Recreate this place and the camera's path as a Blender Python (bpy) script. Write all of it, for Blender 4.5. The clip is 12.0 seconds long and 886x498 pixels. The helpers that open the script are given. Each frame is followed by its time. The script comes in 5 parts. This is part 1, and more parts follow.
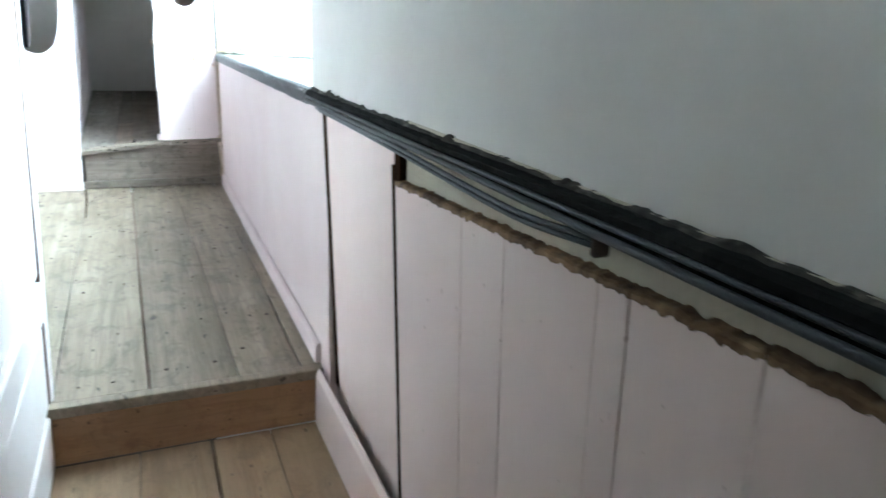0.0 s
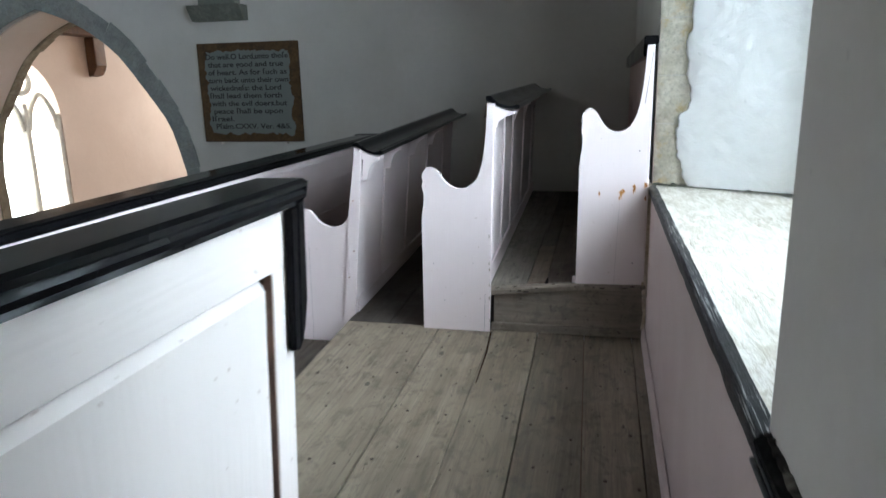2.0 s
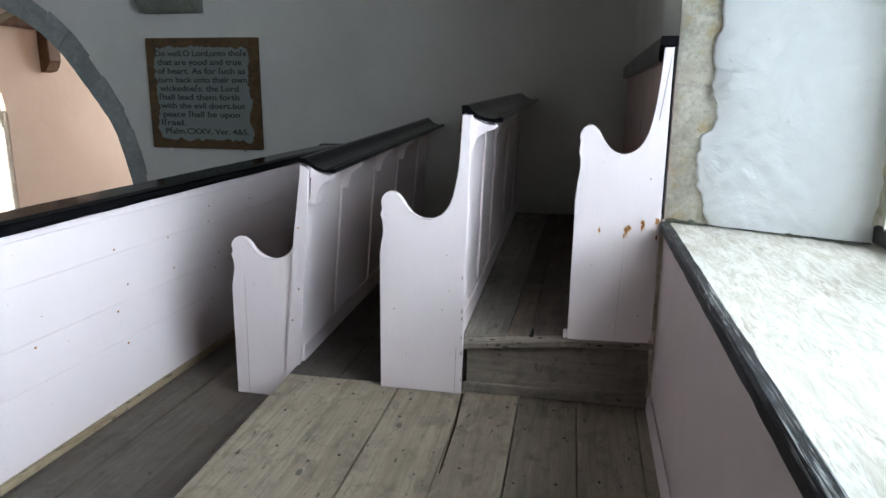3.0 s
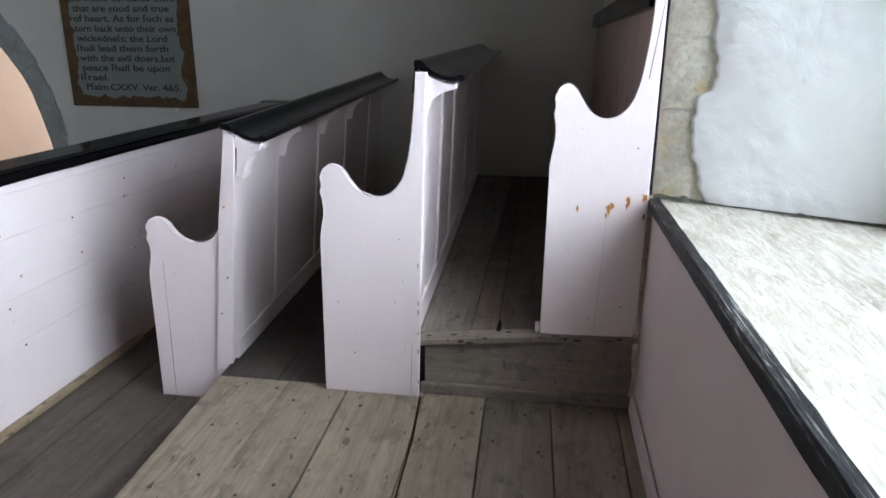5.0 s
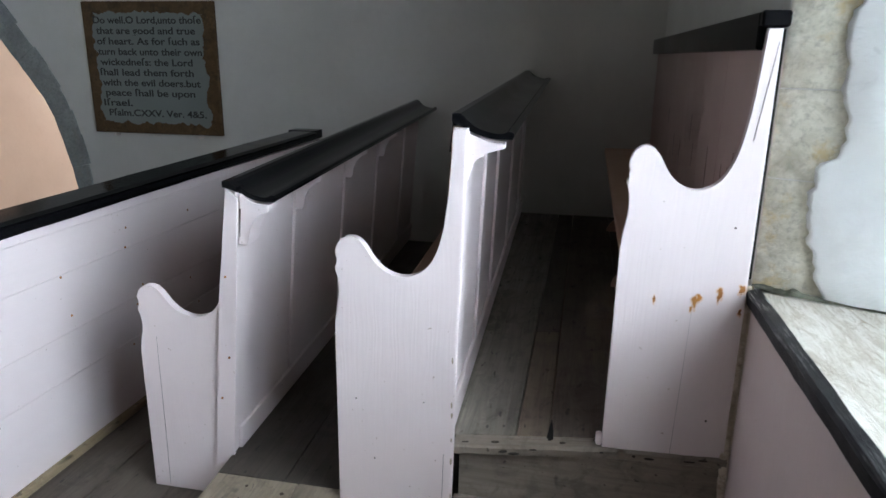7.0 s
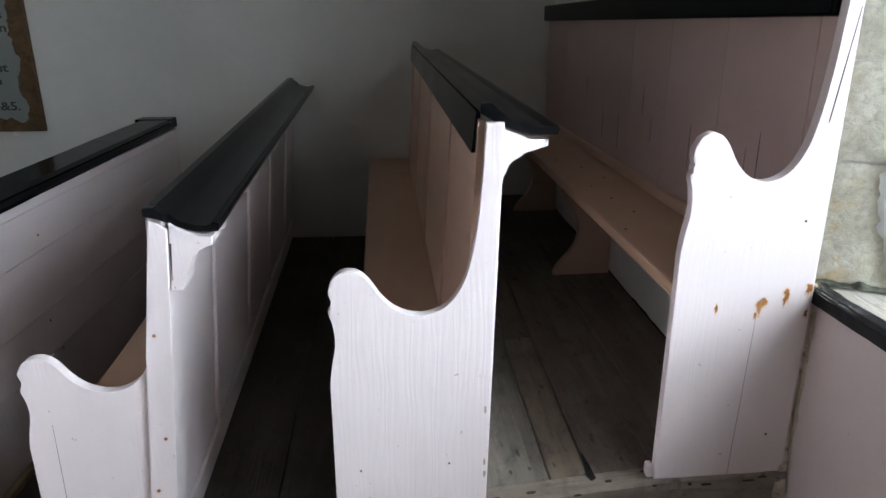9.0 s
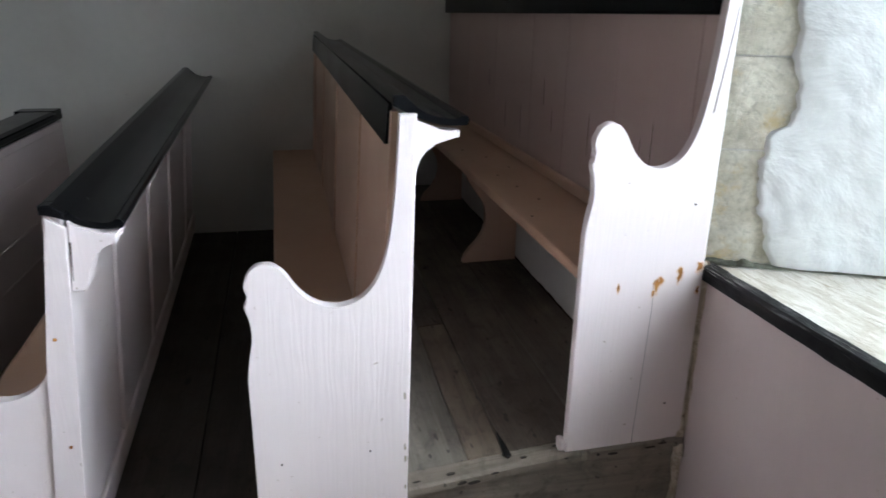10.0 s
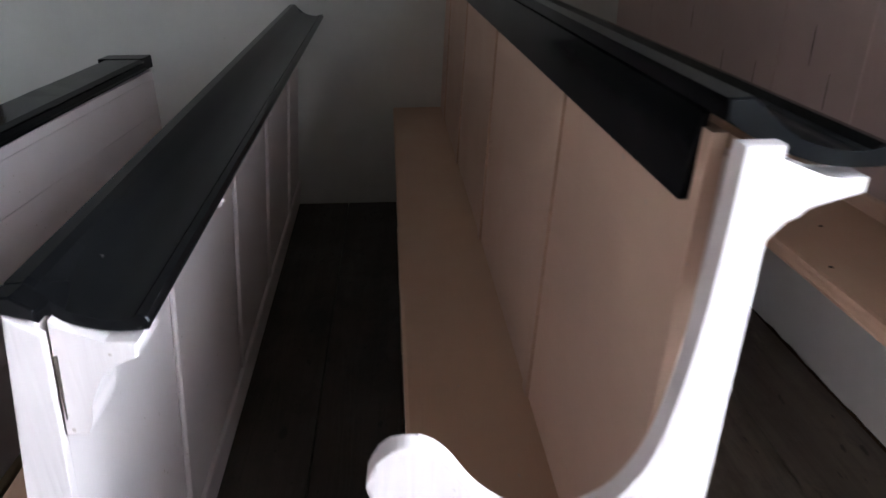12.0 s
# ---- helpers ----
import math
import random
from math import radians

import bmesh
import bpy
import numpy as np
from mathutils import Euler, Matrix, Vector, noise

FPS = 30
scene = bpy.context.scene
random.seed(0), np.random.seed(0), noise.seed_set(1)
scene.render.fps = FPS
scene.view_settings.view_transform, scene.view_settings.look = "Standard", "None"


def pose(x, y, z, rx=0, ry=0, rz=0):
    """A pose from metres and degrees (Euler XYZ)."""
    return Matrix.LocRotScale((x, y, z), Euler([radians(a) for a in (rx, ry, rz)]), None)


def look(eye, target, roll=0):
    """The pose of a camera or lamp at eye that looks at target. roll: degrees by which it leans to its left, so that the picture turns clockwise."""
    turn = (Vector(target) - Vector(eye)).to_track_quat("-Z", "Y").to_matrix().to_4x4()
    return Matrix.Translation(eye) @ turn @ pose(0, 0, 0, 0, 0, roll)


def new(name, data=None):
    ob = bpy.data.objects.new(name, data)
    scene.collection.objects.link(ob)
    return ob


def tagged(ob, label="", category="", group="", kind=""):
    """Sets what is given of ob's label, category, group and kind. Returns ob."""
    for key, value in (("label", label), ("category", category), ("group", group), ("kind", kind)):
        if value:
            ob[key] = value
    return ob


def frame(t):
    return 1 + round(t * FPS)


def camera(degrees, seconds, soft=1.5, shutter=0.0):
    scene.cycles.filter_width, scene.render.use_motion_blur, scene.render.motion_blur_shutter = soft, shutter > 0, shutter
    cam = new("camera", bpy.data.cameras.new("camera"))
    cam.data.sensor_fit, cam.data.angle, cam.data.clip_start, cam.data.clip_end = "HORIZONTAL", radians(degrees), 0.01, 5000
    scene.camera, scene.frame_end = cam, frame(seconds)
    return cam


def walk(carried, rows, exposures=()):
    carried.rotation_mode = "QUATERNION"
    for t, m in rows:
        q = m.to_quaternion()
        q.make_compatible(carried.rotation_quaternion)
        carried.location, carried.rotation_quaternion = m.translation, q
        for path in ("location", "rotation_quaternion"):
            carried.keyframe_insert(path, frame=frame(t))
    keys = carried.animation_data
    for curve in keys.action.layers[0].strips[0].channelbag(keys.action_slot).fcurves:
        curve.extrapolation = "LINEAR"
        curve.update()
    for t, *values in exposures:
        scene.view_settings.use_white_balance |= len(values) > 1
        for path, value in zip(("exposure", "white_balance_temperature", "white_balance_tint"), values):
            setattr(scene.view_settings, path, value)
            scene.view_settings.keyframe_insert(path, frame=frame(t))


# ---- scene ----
cam = camera(66.0, 12.0, shutter=0.3)
PATH = [
    (0, (-0.395, -4.001, 0.879), (0.38, -2.26, 0.273), 2.7),
    (0.5, (-0.328, -3.845, 0.939), (0.03, -1.995, 0.269), -0.0),
    (1, (-0.276, -3.624, 1.09), (-0.303, -1.761, 0.364), 0.2),
    (1.5, (-0.25, -3.411, 1.132), (-0.509, -1.536, 0.487), -0.8),
    (2, (-0.21, -3.089, 1.156), (-0.66, -1.197, 0.687), -1.2),
    (2.5, (-0.24, -2.782, 1.137), (-0.668, -0.877, 0.703), -0.6),
    (3, (-0.283, -2.476, 1.145), (-0.68, -0.567, 0.699), 0.5),
    (3.2, (-0.285, -2.356, 1.140), (-0.708, -0.450, 0.703), 0.3),
    (4.8, (-0.325, -2.083, 1.141), (-0.619, -0.2, 0.535), 0.5),
    (5, (-0.336, -2.085, 1.152), (-0.612, -0.191, 0.574), 0.5),
    (5.5, (-0.389, -2.08, 1.161), (-0.629, -0.159, 0.661), 0.6),
    (6, (-0.398, -1.975, 1.158), (-0.629, -0.05, 0.667), 0.7),
    (6.5, (-0.372, -1.78, 1.187), (-0.734, 0.134, 0.73), 1.0),
    (7, (-0.414, -1.65, 1.237), (-0.8, 0.234, 0.689), 0.7),
    (7.2, (-0.466, -1.612, 1.229), (-0.793, 0.276, 0.661), 1.0),
    (8.8, (-0.848, -1.309, 1.239), (-0.754, 0.588, 0.612), -0.6),
    (9, (-0.883, -1.3, 1.244), (-0.76, 0.595, 0.616), -0.2),
    (9.5, (-0.942, -1.304, 1.245), (-0.721, 0.575, 0.596), 0.4),
    (10, (-0.908, -1.321, 1.249), (-0.51, 0.528, 0.597), 0.8),
    (10.5, (-0.818, -1.24, 1.244), (-0.327, 0.581, 0.579), 0.8),
    (11, (-0.775, -1.055, 1.231), (-0.41, 0.791, 0.554), 0.4),
    (11.5, (-0.866, -0.813, 1.203), (-0.719, 1.048, 0.485), -0.2),
    (12, (-0.979, -0.544, 1.215), (-0.888, 1.275, 0.39), -0.2),
]
EXPOSURE = [(0, 2.44, 5600, -4), (0.5, 1.93, 5650, -3), (1.0, 1.15, 5900, 0), (1.5, 0.65, 6100, 3), (2.0, 0.1, 6150, 5), (3.0, 0.0, 6200, 6), (5.0, 0.05, 6300, 10), (7.0, 0.0, 6250, 8), (9.0, 0.26, 6350, 7), (10.5, 0.16, 6350, 7), (11.0, 0.02, 6250, 8), (11.5, 0.0, 6200, 8), (11.8, 0.14, 6300, 8), (12, 0.58, 6350, 9)]
walk(cam, [(t, look(eye, target, roll)) for t, eye, target, roll in PATH], EXPOSURE)

# ---------- light ----------
world = bpy.data.worlds.new("sky")
scene.world = world
world.use_nodes = True
wn = world.node_tree
sky = wn.nodes.new("ShaderNodeTexSky")
sky.sky_type, sky.sun_disc = "NISHITA", False
sky.sun_elevation, sky.sun_rotation = radians(38), radians(150)
wn.links.new(sky.outputs["Color"], wn.nodes["Background"].inputs["Color"])
wn.nodes["Background"].inputs["Strength"].default_value = 0.12


def sun_lamp():
    d = bpy.data.lights.new("sun", "SUN")
    d.energy, d.angle, d.color = 0.8, radians(12), (1.0, 0.96, 0.9)
    ob = new("sun", d)
    ob.matrix_world = look((6, -4, 8), (0, -1, 0))


def area_lamp(name, eye, target, w, h, watts, colour):
    d = bpy.data.lights.new(name, "AREA")
    d.shape, d.size, d.size_y, d.energy, d.color = "RECTANGLE", w, h, watts, colour
    ob = new(name, d)
    ob.matrix_world = look(eye, target)


sun_lamp()
area_lamp("gallery_window_daylight", (0.95, -1.15, 1.75), (-2.65, 0.1, 1.05), 1.75, 1.9, 194, (0.75, 0.85, 1.0))
area_lamp("chancel_window_daylight", (-8.3, 4.36, 0.4), (-5.0, 4.9, -0.4), 1.1, 2.2, 210, (1.0, 0.94, 0.88))
# Unseen fill added before the solid east wall to brighten the chancel.
area_lamp("east_window_daylight", (-5.4, 9.6, 1.8), (-5.4, 5.0, 0.5), 1.8, 2.6, 210, (1.0, 0.95, 0.90))
# Faint fill from the unseen nave side, added for the arch wall.
area_lamp("nave_window_daylight", (-8.62, -0.2, 1.3), (-3.0, 2.6, 1.1), 1.5, 2.2, 6, (0.95, 0.96, 1.0))
# Weak warm fill added out of view; the west wall has no window.
area_lamp("west_window_daylight", (-0.3, -6.85, 1.9), (-0.8, 0.0, 0.4), 0.55, 1.5, 0.8, (1.0, 0.94, 0.88))


# ---------- materials ----------
def mat(name):
    m = bpy.data.materials.new(name)
    m.use_nodes = True
    nt = m.node_tree
    return m, nt, nt.nodes["Principled BSDF"]


def geo_coords(nt, scale):
    g = nt.nodes.new("ShaderNodeNewGeometry")
    mp = nt.nodes.new("ShaderNodeMapping")
    mp.inputs["Scale"].default_value = scale
    nt.links.new(g.outputs["Position"], mp.inputs["Vector"])
    return mp.outputs["Vector"]


def nz(nt, vec, scale, detail=4, rough=0.55, dist=0.0):
    n = nt.nodes.new("ShaderNodeTexNoise")
    n.inputs["Scale"].default_value = scale
    n.inputs["Detail"].default_value = detail
    n.inputs["Roughness"].default_value = rough
    n.inputs["Distortion"].default_value = dist
    nt.links.new(vec, n.inputs["Vector"])
    return n.outputs["Fac"]


def ramp(nt, fac, stops):
    r = nt.nodes.new("ShaderNodeValToRGB")
    e = r.color_ramp.elements
    while len(e) < len(stops):
        e.new(0.5)
    for el, (p, c) in zip(e, stops):
        el.position = p
        el.color = (*c, 1) if isinstance(c, tuple) else (c, c, c, 1)
    nt.links.new(fac, r.inputs["Fac"])
    return r.outputs["Color"]


def mix(nt, fac, a, b, mode="MIX"):
    n = nt.nodes.new("ShaderNodeMix")
    n.data_type, n.blend_type = "RGBA", mode
    for sock, v in ((n.inputs["Factor"], fac), (n.inputs["A"], a), (n.inputs["B"], b)):
        if isinstance(v, (int, float)):
            sock.default_value = v
        elif isinstance(v, tuple):
            sock.default_value = (*v, 1)
        else:
            nt.links.new(v, sock)
    return n.outputs["Result"]


def bump(nt, bsdf, height, strength, distance=0.002, base=None):
    b = nt.nodes.new("ShaderNodeBump")
    b.inputs["Strength"].default_value, b.inputs["Distance"].default_value = strength, distance
    nt.links.new(height, b.inputs["Height"])
    if base is not None:
        nt.links.new(base, b.inputs["Normal"])
    nt.links.new(b.outputs["Normal"], bsdf.inputs["Normal"])
    return b.outputs["Normal"]


def painted_wood(name, colour, grain, rough=0.55, dirt=(0.45, 0.34, 0.28)):
    """Old paint over softwood; grain is the stretch of the wood's figure."""
    m, nt, b = mat(name)
    v = geo_coords(nt, grain)
    g = nz(nt, v, 9, 6, 0.6, 0.8)
    stain = nz(nt, geo_coords(nt, (1, 1, 1)), 3.2, 5, 0.6)
    c = mix(nt, ramp(nt, stain, [(0.3, 0.0), (0.75, 0.35)]), colour, tuple(k * f for k, f in zip(colour, (0.9, 0.86, 0.85))))
    spots = nz(nt, geo_coords(nt, (1, 1, 1)), 75, 1, 0.4)
    c = mix(nt, ramp(nt, spots, [(0.775, 0.0), (0.80, 0.8)]), c, dirt)
    c = mix(nt, ramp(nt, g, [(0.35, 0.07), (0.6, 0.0)]), c, tuple(k * 0.82 for k in colour))
    nt.links.new(c, b.inputs["Base Color"])
    nt.links.new(ramp(nt, stain, [(0.3, rough - 0.08), (0.7, rough + 0.1)]), b.inputs["Roughness"])
    rings = nt.nodes.new("ShaderNodeTexWave")
    rings.wave_type, rings.rings_direction = "RINGS", "SPHERICAL"
    rings.inputs["Scale"].default_value, rings.inputs["Distortion"].default_value = 13.0, 12.0
    rings.inputs["Detail"].default_value, rings.inputs["Detail Scale"].default_value = 3.0, 1.4
    nt.links.new(geo_coords(nt, tuple(k * 0.55 for k in grain)), rings.inputs["Vector"])
    first = bump(nt, b, rings.outputs["Fac"], 0.085, 0.002)
    bump(nt, b, g, 0.08, 0.0025, first)
    return m


PINK = painted_wood("pink_white_paint", (0.745, 0.650, 0.635), (3.2, 3.2, 0.35))
PINK_H = painted_wood("pink_white_paint_along", (0.745, 0.650, 0.635), (3.2, 0.3, 3.2))
DADO = painted_wood("dusty_pink_paint", (0.61, 0.505, 0.482), (2.5, 2.5, 0.3), 0.6)
BOARDP = painted_wood("pale_peach_paint", (0.70, 0.575, 0.525), (2.5, 2.5, 0.3), 0.6)
SEATP = painted_wood("worn_pink_paint", (0.56, 0.365, 0.268), (3.2, 0.25, 3.2), 0.5)
BENCHP = painted_wood("worn_orange_pink_seat_paint", (0.54, 0.335, 0.225), (3.2, 0.25, 3.2), 0.45)
# Pew pink for the back boards, with shade and warm bounce mixed in.
PINK_SHADED = painted_wood("shaded_pink_paint", (0.50, 0.365, 0.325), (3.0, 3.0, 0.3), 0.6)
CREAM = painted_wood("cream_white_paint", (0.76, 0.695, 0.645), (3.0, 3.0, 0.3))
CREAM_H = painted_wood("cream_white_paint_along", (0.76, 0.695, 0.645), (3.0, 0.3, 3.0))


def black_paint():
    m, nt, b = mat("black_gloss_paint")
    s = nz(nt, geo_coords(nt, (1, 1, 1)), 26, 4, 0.6)
    big = nz(nt, geo_coords(nt, (1, 0.4, 1)), 6, 4, 0.6)
    c = mix(nt, ramp(nt, s, [(0.72, 0.0), (0.76, 0.5)]), (0.005, 0.005, 0.0055), (0.2, 0.185, 0.17))
    nt.links.new(c, b.inputs["Base Color"])
    nt.links.new(ramp(nt, big, [(0.3, 0.10), (0.75, 0.20)]), b.inputs["Roughness"])
    b.inputs["Specular IOR Level"].default_value = 0.10
    b.inputs["IOR"].default_value = 1.32
    b.inputs["Coat Weight"].default_value = 0.06
    b.inputs["Coat Roughness"].default_value = 0.05
    bump(nt, b, big, 0.05, 0.003)
    return m


BLACK = black_paint()



def worn_black():
    """Black rail with its paint rubbed through to grey-white streaks along it."""
    m, nt, b = mat("rubbed_black_paint")
    s = nz(nt, geo_coords(nt, (60, 1.8, 60)), 5, 6, 0.68, 0.5)
    patch = nz(nt, geo_coords(nt, (1, 1, 1)), 3.5, 3, 0.5)
    top = nt.nodes.new("ShaderNodeSeparateXYZ")
    nt.links.new(nt.nodes.new("ShaderNodeNewGeometry").outputs["Normal"], top.inputs[0])
    up = ramp(nt, top.outputs["Z"], [(0.35, 0.0), (0.75, 1.0)])
    worn = mix(nt, mix(nt, 1.0, ramp(nt, patch, [(0.40, 0.0), (0.56, 1.0)]), up, "MULTIPLY"), (0.008, 0.008, 0.009), (0.50, 0.49, 0.47))
    c = mix(nt, ramp(nt, s, [(0.53, 0.0), (0.58, 1.0)]), (0.008, 0.008, 0.009), worn)
    nt.links.new(c, b.inputs["Base Color"])
    b.inputs["Roughness"].default_value = 0.45
    b.inputs["Specular IOR Level"].default_value = 0.22
    bump(nt, b, s, 0.6, 0.003)
    return m


WORN = worn_black()


def plaster(name, a, bcol, rough=0.9, lump=0.5, fine=22, dist=0.012):
    m, nt, b = mat(name)
    v = geo_coords(nt, (1, 1, 1))
    n1 = nz(nt, v, 1.3, 6, 0.6)
    n2 = nz(nt, v, fine, 5, 0.6)
    c = mix(nt, ramp(nt, n1, [(0.32, 0.0), (0.7, 1.0)]), a, bcol)
    c = mix(nt, ramp(nt, n2, [(0.35, 0.1), (0.6, 0.0)]), c, tuple(k * 0.75 for k in a))
    pits = nz(nt, v, 26, 1, 0.4)
    c = mix(nt, ramp(nt, pits, [(0.775, 0.0), (0.81, 0.25)]), c, tuple(k * 0.6 for k in bcol))
    nt.links.new(c, b.inputs["Base Color"])
    b.inputs["Roughness"].default_value = rough
    n3 = nz(nt, v, 4.5, 5, 0.6, 0.5)
    first = bump(nt, b, n3, lump, dist)
    bump(nt, b, n2, 0.3, 0.003, first)
    return m


WALLP = plaster("grey_limewash", (0.715, 0.685, 0.645), (0.63, 0.598, 0.55))
WHITEP = plaster("white_limewash", (0.66, 0.64, 0.60), (0.58, 0.55, 0.51), lump=0.35)
JAMBP = plaster("flaking_whitewash", (0.88, 0.88, 0.86), (0.78, 0.79, 0.77), lump=0.75, fine=17, dist=0.02)
CHANP = plaster("pink_limewash", (0.74, 0.62, 0.54), (0.68, 0.55, 0.47))
RUBBLE = plaster("cream_rubble_plaster", (0.58, 0.53, 0.42), (0.42, 0.37, 0.28), lump=1.0, fine=40, dist=0.02)


def stone(name, a, bcol, lichen):
    m, nt, b = mat(name)
    v = geo_coords(nt, (1, 1, 1))
    n1 = nz(nt, v, 16, 7, 0.7, 0.5)
    n2 = nz(nt, v, 60, 5, 0.7)
    c = mix(nt, ramp(nt, n1, [(0.38, 0.0), (0.62, 1.0)]), a, bcol)
    c = mix(nt, ramp(nt, nz(nt, v, 5.5, 5, 0.65), [(0.45, 0.0), (0.62, 0.5)]), c, tuple(k * 0.72 for k in a))
    c = mix(nt, ramp(nt, nz(nt, v, 12, 4, 0.65), [(0.54, 0.0), (0.68, 0.8)]), c, lichen)
    c = mix(nt, ramp(nt, n2, [(0.3, 0.5), (0.5, 0.0)]), c, tuple(k * 0.5 for k in a))
    nt.links.new(c, b.inputs["Base Color"])
    b.inputs["Roughness"].default_value = 0.92
    f = bump(nt, b, n1, 0.4, 0.010)
    bump(nt, b, n2, 0.5, 0.004, f)
    return m


QUOIN = stone("lichened_limestone", (0.52, 0.48, 0.37), (0.74, 0.70, 0.59), (0.55, 0.42, 0.20))
ARCHB = stone("brown_arch_edge_stone", (0.25, 0.20, 0.13), (0.36, 0.31, 0.23), (0.22, 0.16, 0.10))
ARCHST = stone("grey_arch_stone", (0.30, 0.31, 0.30), (0.38, 0.39, 0.37), (0.34, 0.33, 0.29))
MOSS = stone("mossy_grime", (0.10, 0.105, 0.075), (0.26, 0.26, 0.20), (0.05, 0.05, 0.035))
SLATE = stone("dark_memorial_stone", (0.17, 0.18, 0.15), (0.25, 0.25, 0.21), (0.2, 0.19, 0.14))
TRACERY = stone("pale_tracery_stone", (0.62, 0.60, 0.55), (0.7, 0.68, 0.62), (0.5, 0.46, 0.4))


def boards_mat(name, a, bcol, dark, axis="y", rough=0.68):
    m, nt, b = mat(name)
    st = {"y": (1, 0.06, 1), "x": (0.06, 1, 1)}[axis]
    oi = nt.nodes.new("ShaderNodeObjectInfo")
    sh = nt.nodes.new("ShaderNodeVectorMath")
    sh.operation = "ADD"
    cmb = nt.nodes.new("ShaderNodeCombineXYZ")
    mul = nt.nodes.new("ShaderNodeMath")
    mul.operation = "MULTIPLY"
    mul.inputs[1].default_value = 17.0
    nt.links.new(oi.outputs["Random"], mul.inputs[0])
    nt.links.new(mul.outputs[0], cmb.inputs[0])
    nt.links.new(mul.outputs[0], cmb.inputs[1])
    nt.links.new(geo_coords(nt, st), sh.inputs[0])
    nt.links.new(cmb.outputs[0], sh.inputs[1])
    g = nz(nt, sh.outputs[0], 34, 6, 0.62, 0.9)
    g2 = nz(nt, sh.outputs[0], 9, 4, 0.55, 1.6)
    v = geo_coords(nt, (1, 1, 1))
    st1 = nz(nt, v, 4.2, 5, 0.65)
    fig = nt.nodes.new("ShaderNodeTexWave")
    fig.wave_type, fig.rings_direction = "RINGS", "SPHERICAL"
    fig.inputs["Scale"].default_value, fig.inputs["Distortion"].default_value = 15.0, 34.0
    fig.inputs["Detail"].default_value, fig.inputs["Detail Scale"].default_value, fig.inputs["Detail Roughness"].default_value = 4.0, 0.6, 0.6
    nt.links.new(sh.outputs[0], fig.inputs["Vector"])
    fig = fig.outputs["Fac"]
    c = mix(nt, ramp(nt, g2, [(0.3, 0.0), (0.7, 1.0)]), a, bcol)
    c = mix(nt, ramp(nt, g, [(0.3, 0.50), (0.52, 0.0)]), c, dark)
    c = mix(nt, ramp(nt, fig, [(0.0, 0.16), (0.45, 0.0)]), c, dark)
    c = mix(nt, ramp(nt, st1, [(0.46, 0.0), (0.72, 0.5)]), c, dark)
    grime = nz(nt, geo_coords(nt, (1, 0.6, 1)), 15, 6, 0.72, 0.6)
    c = mix(nt, ramp(nt, grime, [(0.50, 0.0), (0.64, 0.55)]), c, dark)
    dust = nz(nt, v, 2.1, 6, 0.7)
    c = mix(nt, ramp(nt, dust, [(0.45, 0.0), (0.7, 0.35)]), c, tuple(min(1, k * 1.35) for k in bcol))
    marks = nz(nt, geo_coords(nt, (1, 0.35, 1)), 48, 2, 0.5)
    c = mix(nt, ramp(nt, marks, [(0.675, 0.0), (0.72, 0.75)]), c, tuple(k * 0.5 for k in dark))
    kn = nz(nt, geo_coords(nt, (1, 0.6, 1)), 13, 1, 0.4)
    c = mix(nt, ramp(nt, kn, [(0.76, 0.0), (0.79, 0.7)]), c, tuple(k * 0.35 for k in dark))
    hs = nt.nodes.new("ShaderNodeHueSaturation")
    vr = nt.nodes.new("ShaderNodeMapRange")
    vr.inputs["To Min"].default_value, vr.inputs["To Max"].default_value = 0.82, 1.14
    nt.links.new(oi.outputs["Random"], vr.inputs["Value"])
    nt.links.new(vr.outputs[0], hs.inputs["Value"])
    nt.links.new(c, hs.inputs["Color"])
    nt.links.new(hs.outputs[0], b.inputs["Base Color"])
    nt.links.new(ramp(nt, st1, [(0.3, rough - 0.12), (0.7, rough + 0.1)]), b.inputs["Roughness"])
    first = bump(nt, b, fig, 0.12, 0.003)
    bump(nt, b, g, 0.4, 0.003, first)
    return m


FLOORM = boards_mat("worn_mid_grey_boards", (0.128, 0.107, 0.083), (0.185, 0.158, 0.124), (0.05, 0.04, 0.03))
FLOORW = boards_mat("scrubbed_grey_boards", (0.208, 0.164, 0.112), (0.31, 0.252, 0.182), (0.072, 0.054, 0.037))
# Dusty boards with the deep shade between the pews put into their colour.
FLOORD = boards_mat("dusty_boards_shade_dark", (0.052, 0.041, 0.032), (0.082, 0.067, 0.052), (0.021, 0.016, 0.012))
FLOORM = boards_mat("trodden_brown_grey_boards", (0.080, 0.060, 0.045), (0.138, 0.110, 0.083), (0.03, 0.022, 0.015))
FLOORU = boards_mat("dusty_flaking_grey_boards", (0.150, 0.130, 0.104), (0.26, 0.232, 0.19), (0.040, 0.031, 0.023))
PATCHB = boards_mat("brown_patching_board", (0.135, 0.100, 0.070), (0.20, 0.155, 0.112), (0.045, 0.032, 0.022))
FLOORB = boards_mat("brown_landing_boards", (0.26, 0.165, 0.09), (0.34, 0.23, 0.13), (0.16, 0.10, 0.055))
RISERB = boards_mat("raw_brown_riser", (0.25, 0.135, 0.062), (0.33, 0.19, 0.095), (0.14, 0.07, 0.035), "x")
RISERG = boards_mat("grey_worn_riser", (0.225, 0.186, 0.145), (0.295, 0.25, 0.20), (0.095, 0.074, 0.056), "x")
RAWWOOD = boards_mat("raw_yellow_batten", (0.31, 0.235, 0.135), (0.38, 0.29, 0.175), (0.14, 0.095, 0.055))
